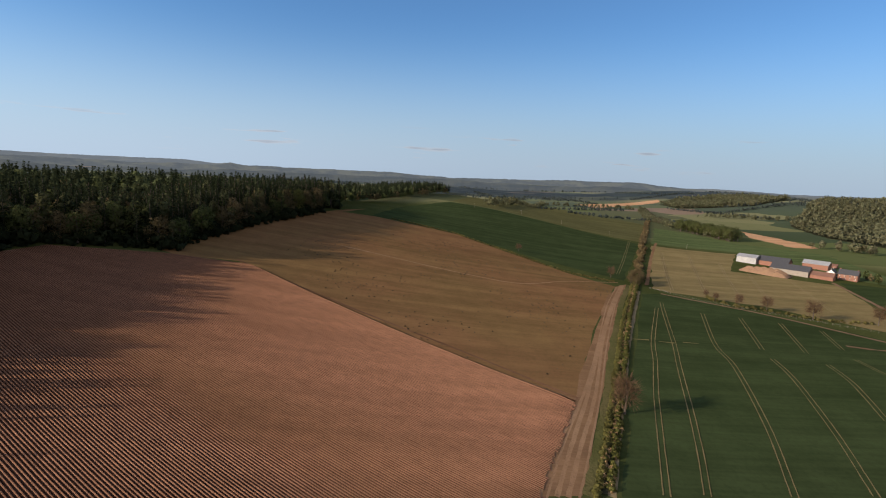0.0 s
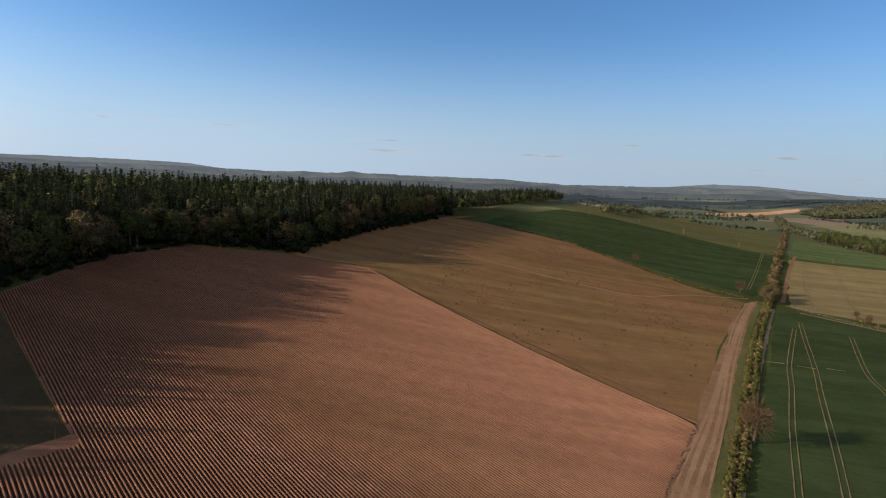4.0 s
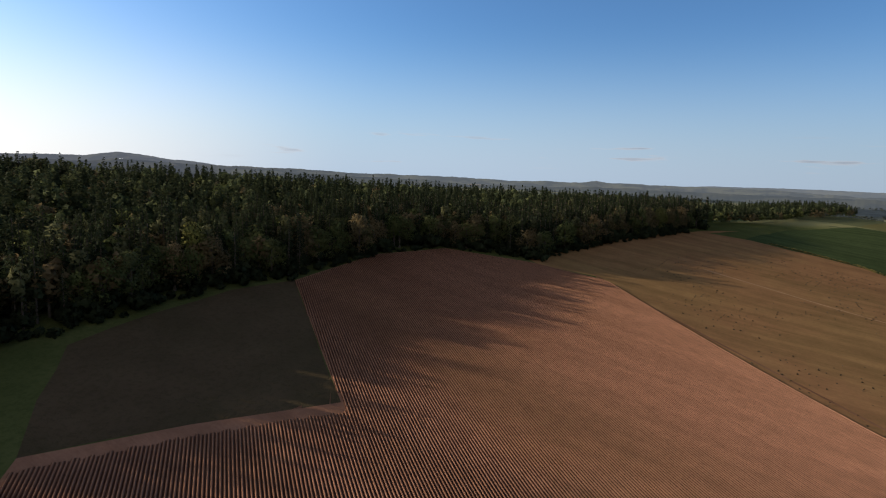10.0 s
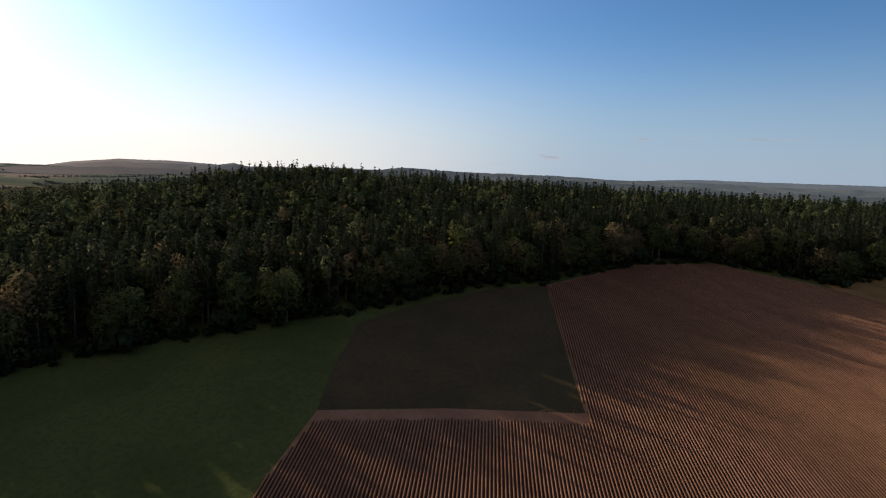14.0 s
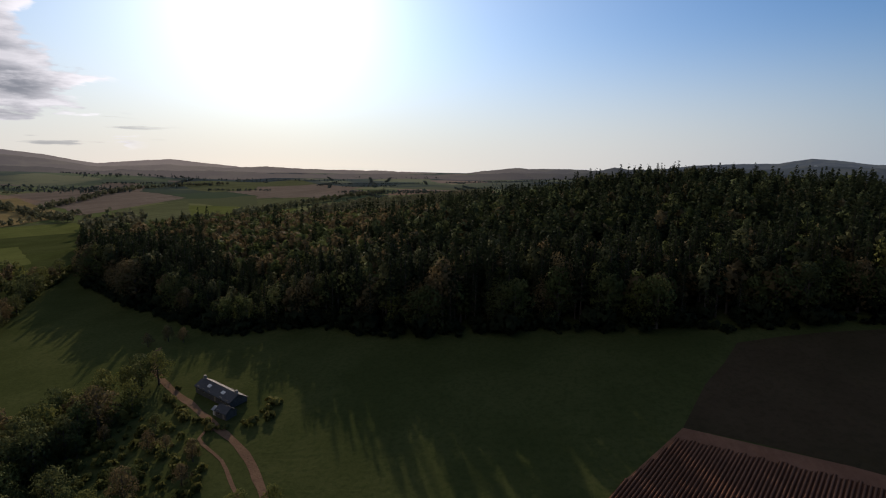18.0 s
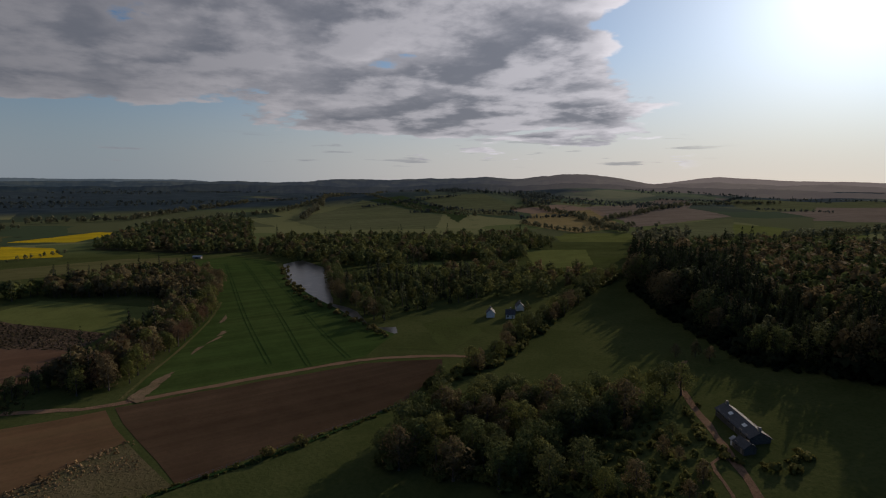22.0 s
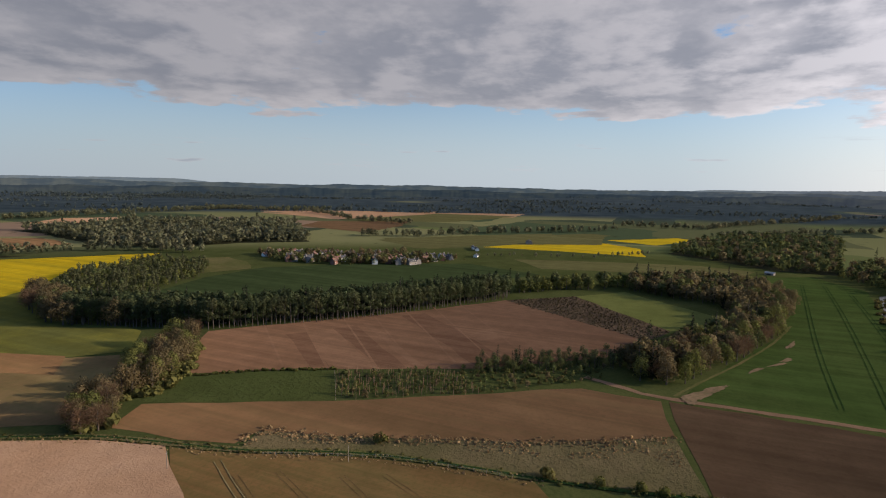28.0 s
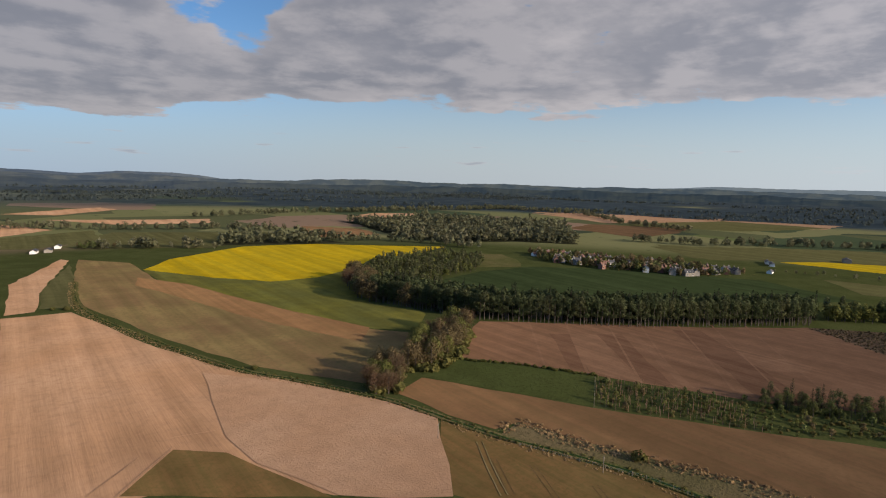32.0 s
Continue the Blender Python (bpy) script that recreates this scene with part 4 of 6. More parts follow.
strip("ploughed_field_edge", "soil_bandd", "dark furrow along the edge of the ploughed ground", [(192, -67), (240, -14), (321, 95)], 1.6)
POLES = [(759, -220), (714, -273), (664, -355), (794, -170), (785, -100), (-111, -139), (-138, -92)]
FARMPTS = [(581, -383), (515, -357), (565, -402), (521, -389), (559, -446), (500, -406), (500, -433)]
BUSHES = [(-154, -90), (-155, -33), (-156, -34), (-157, -18), (-159, -7), (-159, -1), (-166, 38), (-168, 49), (-85, -242), (-20, -414), (-27, -410)]
FARWOOD_A = [(1888, -895), (2035, -1040), (2002, -1220), (1842, -1349), (1649, -1081), (1723, -884)]
FARWOOD_B = [(1204, -883), (1513, -1162), (2470, -2090), (2555, -2361), (784, -736), (905, -755)]
FARLINE_A = [(1685, -740), (1188, -548), (967, -500), (894, -513), (822, -514)]
FARLINE_B = [(1405, -785), (1354, -877), (1291, -967)]
FARLINE_C = [(868, -131), (1774, -452), (1744, -631), (1682, -717)]
FARLINE_D = [(762, -603), (732, -630), (689, -649)]
FARLINE_E = [(-772, -489), (-821, -398), (-977, -301), (-1169, -128)]
FARLINE_F = [(-352, -784), (-378, -701), (-427, -681), (-461, -620), (-481, -523)]
FARWOOD_C = [(-520, -978), (-527, -840), (-554, -592), (-652, -501), (-779, -649), (-760, -855), (-740, -992), (-625, -945)]
FARLINE_G = [(-593, -1313), (-677, -1229), (-905, -1320), (-1249, -1214), (-1439, -1018)]
FARWOOD_D = [(-813, -22), (-1031, 37), (-1188, 159), (-1140, 244), (-710, 155), (-710, 98), (-750, 53)]
FARLINE_H = [(-638, -232), (-663, -168), (-686, -105), (-794, -42)]
FARLINE_I = [(-1268, -139), (-1307, 25), (-1479, 141), (-1828, 386)]
FARLINE_J = [(-809, -880), (-783, -748), (-684, -540)]
FARLINE_K = [(-1109, 55), (-1298, 216), (-1375, 357), (-1606, 547)]
FARLINE_L = [(-1214, -1317), (-1296, -985), (-1082, -717), (-1000, -508)]
FARLINE_M = [(8, -1049), (-130, -993), (-258, -970), (-353, -866)]
FARLINE_N = [(-87, -757), (-179, -698), (-202, -686)]
FARWOOD_E = [(-204, -716), (-268, -802), (-328, -762), (-373, -676), (-325, -682)]
FARWOOD_F = [(-518, -896), (-639, -847), (-886, -718), (-680, -528), (-495, -601), (-483, -728)]
FARLINE_O = [(-309, -1199), (-539, -1252), (-815, -1230), (-1302, -1242)]
FARWOOD_G = [(-405, 491), (-521, 639), (-485, 697), (-400, 589)]
FARWOOD_H = [(-339, 917), (-330, 1295), (-36, 1860), (-22, 1295), (-197, 936)]
FARLINE_P = [(-1172, 360), (-1662, 583), (-2949, 1396), (-2946, 1910)]
FARLINE_Q = [(-1284, 1059), (-922, 929), (-566, 672)]
FARLINE_R = [(-818, 895), (-1155, 1659), (-1049, 2022)]
FARLINE_S = [(-399, 614), (-369, 714), (-447, 1175), (-376, 1766)]
LEFTWOOD = [(-344, 209), (-309, 220), (-285, 244), (-279, 293), (-325, 336), (-375, 309), (-494, 341), (-539, 332)]
PARKTREES = [(-702, 137), (-738, 274), (-643, 551), (-473, 421), (-433, 301), (-458, 248), (-500, 184), (-590, 164)]
CONIFERS = [(-312, 154), (-310, 230), (-345, 240), (-450, 268), (-467, 229), (-427, 168), (-353, 134)]
field("grass_field", "pasture", "bright pasture beyond the ridge wood", [(-558, 769), (-668, 1064), (-408, 1085), (-324, 724), (-429, 627)])
field("grass_field", "pasture", "bright far pasture strip", [(-619, 575), (-554, 643), (-474, 580), (-557, 526)])
field("crop_field", "hill_green", "green hillside field", [(-1205, 334), (-1491, 636), (-1142, 692), (-868, 515), (-971, 334)])
field("crop_field", "crop", "darker hillside field", [(-1478, 648), (-1495, 767), (-1116, 753), (-953, 617), (-1152, 706)])
field("crop_field", "hill_green", "light hillside field", [(-1460, 786), (-1468, 1051), (-1207, 973), (-1043, 795), (-1123, 774)])
field("bare_field", "soil_hazed", "far brown field", [(-970, 1035), (-1225, 1800), (-941, 1326), (-814, 948)])
field("grass_field", "grass", "meadow beyond the river wood", [(-427, 238), (-419, 291), (-472, 320), (-483, 275)])
field("grass_field", "grass", "park meadow between the trees", [(-477, 410), (-382, 446), (-342, 351), (-404, 354)])
for k, gap in enumerate(([(-500, 255), (-470, 335), (-410, 292), (-425, 225)], [(-520, 428), (-463, 480), (-362, 385), (-375, 330)], [(-649, 618), (-560, 684), (-495, 600), (-555, 530)])):
    field("grass_field", "pasture", "sunlit bright green pasture between the trees", gap)
field("sand_field", "sand", "far sandy field", [(-621, -1128), (-734, -1204), (-845, -1133), (-731, -1068), (-607, -1031)])
field("bare_field", "soil_dark", "far brown field below the wood line", [(-352, -784), (-419, -932), (-491, -850), (-474, -756), (-383, -746)])
field("sand_field", "sand", "far pale field", [(-1237, -1136), (-1476, -915), (-1687, -469), (-1442, -431), (-1150, -746)])
field("bare_field", "soil_dark", "far brown field near the village", [(-842, -674), (-988, -729), (-1139, -583), (-951, -512), (-821, -509)])
field("grass_field", "crop_light", "far green field", [(-717, -404), (-851, -360), (-1071, -167), (-1058, -125), (-760, -277)])
field("sand_field", "sand", "far pale field", [(9, -1373), (-177, -1509), (-198, -1414), (-77, -1303)])
field("sand_field", "sand", "far pale field", [(-54, -1202), (-318, -1153), (-304, -1067), (-144, -1096)])
field("grass_field", "crop_light", "far green field", [(-44, -786), (-125, -955), (-330, -855), (-319, -783), (-190, -692)])
field("sand_field", "sand", "far pale field", [(-1173, -1074), (-1264, -875), (-1638, -750), (-1466, -685), (-1054, -729)])
field("crop_field", "crop_light", "far pale green field", [(-1007, -682), (-1547, -708), (-1498, -440), (-1153, -504)])
field("grass_field", "olive", "dull olive hillside field", [(-1059, 907), (-1091, 1142), (-663, 798), (-637, 640), (-861, 710)])
field("bare_field", "soil_hazed", "brown hillside field", [(-1154, 1186), (-1374, 1810), (-1278, 1850), (-941, 1074)])
field("bare_field", "soil_hazed", "purple-brown ploughed hillside field", [(-885, 1014), (-1218, 1631), (-783, 1306), (-692, 932), (-661, 802)])
field("grass_field", "hill_green", "bright green field on the far hillside", [(-676, 903), (-728, 1216), (-418, 705), (-445, 646)])
field("sand_field", "sand", "pale pinkish far field beside the lane", [(8, -1118), (-55, -1011), (8, -931)])
field("crop_field", "crop_light", "smooth green field by the white farm", [(8, -918), (-106, -990), (-96, -841), (-16, -786), (8, -799)])
field("grass_field", "crop_light", "pale green field beyond the village", [(-736, -437), (-881, -334), (-1025, -230), (-866, -193), (-668, -316)])
LONEFARM = [(-23, -747), (-36, -750), (-47, -785)]
field("seedbed", "clods", "cloddy pinkish seedbed in the sandy field", [(-65, -251), (-82, -229), (-101, -200), (-113, -176), (-120, -152), (-112, -139), (-93, -109), (-68, -128), (-63, -142), (-56, -159), (-54, -182)])
strip("wheel_rut", "sand_rut", "dark wheel rut in the sandy field", [(-38, -184), (-26, -171), (-19, -163)], 0.3)
strip("wheel_rut", "sand_rut", "dark wheel rut in the sandy field", [(-28, -183), (-19, -174), (-13, -168)], 0.3)
strip("wheel_rut", "sand_rut", "faint wheel rut in the sandy field", [(-64, -196), (-69, -180), (-73, -164)], 0.35)
strip("wheel_rut", "sand_rut", "faint wheel rut in the sandy field", [(-39, -192), (-48, -190), (-56, -188)], 0.35)
field("rough_ground", "verge", "tan rough ground beside the village", [(-446, -489), (-464, -468), (-449, -428), (-417, -392), (-394, -402), (-375, -413)])
field("grass_field", "crop_light", "grey-green field behind the village", [(-765, -445), (-876, -290), (-1054, -137), (-879, -120), (-753, -265), (-668, -338)])
TRACKSCRUB = [(-133, 134), (-116, 156), (-96, 144), (-79, 131), (-66, 112), (-92, 93)]
WORN = [(-252, 10, 13, 3.0, 150), (-262, 17, 9, 2.2, 146), (-243, 7, 7, 3.4, 160), (-298, 35, 8, 1.2, 150), (-312, 45, 9, 1.0, 140), (-324, 51, 6, 1.6, 150), (-357, 58, 10, 1.4, 160)]
COPSE_EDGE = [(-156, 106), (-146, 119), (-135, 133), (-125, 147), (-121, 166), (-121, 174)]
field("grass_field", "hill_green", "pale green field on the far slope", [(-1226, 1960), (-1061, 2825), (-778, 2359), (-851, 1555)])
field("bare_field", "soil_hazed", "pinkish bare field on the far slope", [(-837, 1605), (-719, 2181), (-381, 1731), (-493, 1313)])
field("bare_field", "soil_hazed", "pinkish bare field under the sun", [(-927, 2017), (-838, 2445), (-545, 2159), (-550, 1496), (-619, 1343)])
field("grass_field", "hill_green", "pale green field under the sun", [(-603, 1307), (-525, 1427), (-411, 1352), (-432, 1100), (-430, 929)])
FRINGE = [(-133, -130), (-143, -131), (-150, -106), (-160, -81), (-173, -48), (-187, -20), (-199, 1)]
HILLHEDGE_A = [(-2762, 1027), (-2610, 1250), (-1501, 861)]
HILLHEDGE_B = [(-1581, 688), (-1248, 691), (-1041, 728)]
HILLHEDGE_C = [(-1307, 760), (-1106, 773), (-1003, 810)]
HILLHEDGE_D = [(-1145, 906), (-1277, 1176), (-1154, 1208)]
HILLHEDGE_E = [(-861, 710), (-637, 640), (-690, 843)]
HILLWOOD_A = [(-2610, 1250), (-2984, 1691), (-3076, 2024), (-2611, 1935), (-1475, 940)]
HILLWOOD_B = [(-1400, 1150), (-1729, 1560), (-1216, 1111), (-1210, 1004)]

# ridged potato ground: raised beds side by side, each bed a part of the field
def build_potato_field():
    poly = POTATO if area2(POTATO) > 0 else POTATO[::-1]
    verts, faces = drape(poly, 0.04)
    me = bpy.data.meshes.new("potato_field")
    me.from_pydata(verts, [], faces)
    me.materials.append(MAT["soil_red"])
    top = link("potato_field", me, None, "red-brown potato field drawn up into long ridges", "field", "structure")
    rng = random.Random(5)
    pitch = 0.91
    inner = [(x - 2, y - 3.5) if (x, y) in ((115, 105), (80, 125), (48, 140)) else (x, y) for x, y in poly]      # the beds stop short of the turning strip
    k = 0
    while k < 330:
        # beds run with the stubble's edge, and fan a little towards the meadow
        across = 0.6 + k * pitch
        h = radians(-40.2 + 4.0 * min(1.0, across / 190))
        ux, uy = -math.sin(h), math.cos(h)          # along the beds
        nx, ny = uy, -ux                            # across them
        o0 = (251.2 - across * math.cos(radians(-38))) * nx + (9.3 - across * math.sin(radians(-38))) * ny
        cuts = []
        for q in range(len(inner)):
            (ax, ay), (bx, by) = inner[q - 1], inner[q]
            da, db = ax * nx + ay * ny - o0, bx * nx + by * ny - o0
            if (da > 0) != (db > 0):
                t = da / (da - db)
                cuts.append((ax + t * (bx - ax)) * ux + (ay + t * (by - ay)) * uy)
        cuts.sort()
        V, F, slots = [], [], []
        for s0, s1 in zip(cuts[::2], cuts[1::2]):
            s0, s1 = s0 + 0.6 + rng.uniform(0, 1.6), s1 - 0.4 - rng.uniform(0, 1.2)
            n = max(2, int((s1 - s0) / 7))
            if s1 - s0 < 3:
                continue
            base = len(V)
            for i in range(n + 1):
                s = s0 + (s1 - s0) * i / n
                w = rng.uniform(-0.03, 0.03)
                hh = (0.52 + rng.uniform(-0.045, 0.045)) * (0.5 if i in (0, n) else 1.5 if k == 0 else 1.0)
                for o, z in ((-0.45, 0.0), (-0.23, 0.55), (-0.08, 1.0), (0.08, 1.0), (0.23, 0.55), (0.45, 0.0)):
                    x, y = ux * s + nx * (o0 + o + w), uy * s + ny * (o0 + o + w)
                    V.append((x, y, ground_z(x, y) + 0.05 + hh * z))
            for i in range(n):
                for c in range(5):
                    a = base + i * 6 + c
                    F.append((a, a + 6, a + 7, a + 1))
                    # lower sides take the darker soil, as shade painted between the ridges
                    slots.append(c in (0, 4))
        if F:
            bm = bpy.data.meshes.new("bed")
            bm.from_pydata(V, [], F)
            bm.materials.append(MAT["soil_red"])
            bm.materials.append(MAT["soil_shaded"])
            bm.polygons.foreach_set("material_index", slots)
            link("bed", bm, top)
        k += 1


build_potato_field()

# ---------------------------------------------------------------- trees
def leaf_cloud(rng, lobes, n, size, flat=0.35):
    """Small leaf clumps over the skin of some round lobes (x, y, z, rx, ry, rz): vertices, faces and shading normals."""
    lobes = np.array(lobes, float)
    w = (lobes[:, 3] * lobes[:, 5]); w = w / w.sum()
    pick = rng.choice(len(lobes), n, p=w)
    u = rng.normal(size=(n, 3)); u /= np.linalg.norm(u, axis=1)[:, None]
    r = 0.62 + 0.42 * rng.random(n) ** 0.6
    c = lobes[pick, :3] + u * lobes[pick, 3:] * r[:, None]
    heart = lobes[:, :3].mean(0)
    whole = (c - heart) / np.abs(c - heart).max(0)
    return quads_at(rng, c, u + rng.normal(size=(n, 3)) * 0.4, size, flat, 0.75 * u + 0.7 * whole)


def quads_at(rng, c, nrm, size, flat=0.35, out=None):
    n = len(c)
    nrm = nrm / np.linalg.norm(nrm, axis=1)[:, None]
    if out is None:
        out = nrm
    out = out / np.maximum(np.linalg.norm(out, axis=1), 1e-6)[:, None] + rng.normal(size=(n, 3)) * 0.16
    nrm = nrm * np.where((nrm * out).sum(1) < 0, -1.0, 1.0)[:, None]
    a = np.cross(nrm, rng.normal(size=(n, 3))); a /= np.linalg.norm(a, axis=1)[:, None]
    b = np.cross(nrm, a)
    s = np.reshape(size, (-1, 1)) * (0.7 + 0.9 * rng.random(n))[:, None]
    t = s * (0.8 + flat * rng.random(n))[:, None]
    v = np.stack([c - a * s - b * t * 0.6, c + a * s - b * t * 0.6, c + b * t * 1.1], 1).reshape(-1, 3)
    out = out / np.linalg.norm(out, axis=1)[:, None]
    return v, np.arange(3 * n).reshape(n, 3), np.repeat(out, 3, 0)


def crown(kind, rng, n, fat=1.0, low=0.0):
    """Crown of a tree of its usual height: vertices, faces and shading normals; low: the share of its height left bare, deep in a wood."""
    if kind in ("oak", "ash", "gold"):
        lobes = [(0, 0, 7.0, 2.6, 2.6, 4.2)]
        for k in range(11):
            a = k * 2.4 + 0.8 * rng.random(); h = (k + 0.5 * rng.random()) / 11
            q = (2.9 * math.sin(math.pi * (0.25 + 0.72 * h)) + 0.2) * (0.75 + 0.4 * rng.random())
            lobes.append((q * math.cos(a), q * math.sin(a), 2.6 + 7.8 * h, 1.3 + 0.9 * rng.random(), 1.3 + 0.9 * rng.random(), 1.1 + 0.8 * rng.random()))
        lobes = [q for q in lobes if q[2] > 11 * low]
        return leaf_cloud(rng, lobes, n, fat * 7.4 / math.sqrt(n))
    if kind == "bare":
        # leafless twigs that fan out and up from the limbs
        k = rng.integers(0, 9, n)
        base = np.stack([1.3 * np.cos(k * 2.4), 1.3 * np.sin(k * 2.4), 3.6 + 0.55 * k], 1)
        u = rng.normal(size=(n, 3)) + np.stack([np.cos(k * 2.4), np.sin(k * 2.4), np.full(n, 0.75)], 1) * 0.8
        u /= np.linalg.norm(u, axis=1)[:, None]
        c = base + u * (0.5 + 2.7 * rng.random(n))[:, None]
        a = np.cross(u, rng.normal(size=(n, 3))); a /= np.linalg.norm(a, axis=1)[:, None]
        l = (0.5 + 0.6 * rng.random(n))[:, None]
        v = np.stack([c - u * l - a * 0.05, c - u * l + a * 0.05, c + u * l], 1).reshape(-1, 3)
        nn = np.cross(a, u)
        return v, np.arange(3 * n).reshape(n, 3), np.repeat(nn, 3, 0)
    if kind == "spruce":
        z = 18.0 - 17.0 * (1 - low) * (1 - rng.random(n) ** 1.25)
        r = (0.30 + 3.5 * (1 - z / 18.2) ** 0.8) * (0.80 + 0.20 * np.sin(z * 3.3)) * (0.45 + 0.6 * rng.random(n))
        a = rng.random(n) * 2 * math.pi
        c = np.stack([r * np.cos(a), r * np.sin(a), z], 1)
        nrm = np.stack([np.cos(a) * 0.7, np.sin(a) * 0.7, np.full(n, 0.8)], 1) + rng.normal(size=(n, 3)) * 0.2
        out = np.stack([np.cos(a), np.sin(a), np.full(n, 0.45)], 1)
        return quads_at(rng, c, nrm, fat * 6.2 / math.sqrt(n) * (1.35 - 0.85 * z / 18.0)[:, None], 0.2, out)
    if kind == "pine":
        lobes = [(0, 0, 12.2, 1.9, 1.9, 2.6)]
        for k in range(7):
            a = k * 2.1 + rng.random(); q = 0.9 + 1.0 * rng.random()
            lobes.append((q * math.cos(a), q * math.sin(a), 4.8 + 7.6 * rng.random(), 1.45, 1.45, 1.1))
        return leaf_cloud(rng, lobes, n, fat * 6.0 / math.sqrt(n))
    if kind == "tuft":
        a = rng.random(n) * 6.3; r = 0.9 * rng.random(n)
        c = np.stack([r * np.cos(a), r * np.sin(a), 0.6 + 0.9 * rng.random(n)], 1)
        return quads_at(rng, c, np.stack([np.cos(a) * 0.6, np.sin(a) * 0.6, np.full(n, 0.8)], 1), 0.9)
    lobes = [(0, 0, 1.2, 1.3, 1.3, 1.2)]
    for k in range(4):
        a = k * 1.7 + rng.random()
        lobes.append((1.1 * math.cos(a), 1.1 * math.sin(a), 0.6 + 0.9 * rng.random(), 0.8, 0.8, 0.7))
    return leaf_cloud(rng, lobes, n, fat * 3.6 / math.sqrt(n))


GROW = {"oak": 1.3, "ash": 1.3, "gold": 1.25, "bare": 1.3, "spruce": 1.28, "pine": 1.32, "bush": 1.05, "heathbush": 1.1, "tuft": 1.1}
GIRTH = {"oak": 0.34, "ash": 0.30, "gold": 0.30, "bare": 0.26, "spruce": 0.24, "pine": 0.22, "bush": 0.07}
BARE = {"oak": 8.5, "ash": 9.0, "gold": 8.5, "bare": 8.5, "spruce": 16.5, "pine": 12.5, "bush": 1.2}


def tube(path, radii, sides=6):
    """A tapered round limb along a path."""
    V, F = [], []
    for k, (p, r) in enumerate(zip(path, radii)):
        for s in range(sides):
            a = 2 * math.pi * s / sides
            V.append((p[0] + r * math.cos(a), p[1] + r * math.sin(a), p[2]))
        if k:
            for s in range(sides):
                a, b = (k - 1) * sides + s, (k - 1) * sides + (s + 1) % sides
                F.append((a, b, b + sides, a + sides))
    return V, F


def trunk(kind, rng, sides=6, limbs=5):
    g, t = GIRTH[kind], BARE[kind]
    V, F = tube([(0, 0, -0.4), (0.05 * g, 0, t * 0.12), (rng.uniform(-.2, .2), rng.uniform(-.2, .2), t * 0.55), (rng.uniform(-.3, .3), rng.uniform(-.3, .3), t)], [g * 1.5, g, g * 0.75, g * 0.2], sides)
    if kind in ("oak", "ash", "gold", "bare"):
        for k in range(limbs):
            a = k * 2.4 + rng.random(); z = t * (0.35 + 0.09 * k)
            q = 2.0 + rng.random()
            v, f = tube([(0, 0, z), (q * 0.5 * math.cos(a), q * 0.5 * math.sin(a), z + 1.0), (q * math.cos(a), q * math.sin(a), z + 2.6)], [g * 0.45, g * 0.3, g * 0.1], 4)
            F += [tuple(i + len(V) for i in c) for c in f]
            V += v
    return V, F


LABEL = {"oak": ("oak_tree", "broad-leaved tree in fresh olive-green spring leaf", "tree"),
         "ash": ("ash_tree", "broad tree with thin brownish budding crown", "tree"),
         "gold": ("maple_tree", "round tree in bright yellow-green young leaf", "tree"),
         "bare": ("ash_tree", "leafless tree with fine brown twigs", "tree"),
         "spruce": ("spruce_tree", "tall narrow dark green spruce", "tree"),
         "pine": ("pine_tree", "Scots pine with bare trunk and dark top", "tree"),
         "bush": ("bush", "low rounded bush in spring leaf", "bush")}
PROTO = {}


def proto(kind, variant):
    """The first tree of a kind and variant, kept far below the ground until it is moved to its place."""
    key = (kind, variant)
    if key not in PROTO:
        rng = random.Random(variant * 17 + len(kind)); nrng = np.random.default_rng(variant * 31 + len(kind) + ord(kind[0]))
        n = {"oak": 1300, "ash": 1150, "gold": 1200, "bare": 1300, "spruce": 1000, "pine": 700, "bush": 240}[kind]
        v, f, nn = crown(kind, nrng, n)
        cm = mesh_np("crown", v, f, [MAT[kind]], normals=nn)
        V, F = trunk(kind, rng)
        tm = bpy.data.meshes.new("trunk")
        tm.from_pydata(V, [], F)
        tm.materials.append(MAT["bark"])
        PROTO[key] = [cm, tm]
    return PROTO[key]


def tree(kind, x, y, size, rng, group="", label=""):
    """A tree as a thing of its own: trunk and crown on an empty at its foot."""
    name, text, cat = LABEL[kind]
    cm, tm = proto(kind, rng.randrange(5))
    top = tagged(new(name), label or text, cat, group)
    size *= GROW[kind]
    sx = size * rng.uniform(0.85, 1.15)
    top.matrix_world = Matrix.LocRotScale((x, y, ground_z(x, y)), Euler((0, 0, rng.uniform(0, 6.3))), (sx, sx, size))
    for nm, me in (("trunk", tm), ("crown", cm)):
        link(nm, me, top)
    return top


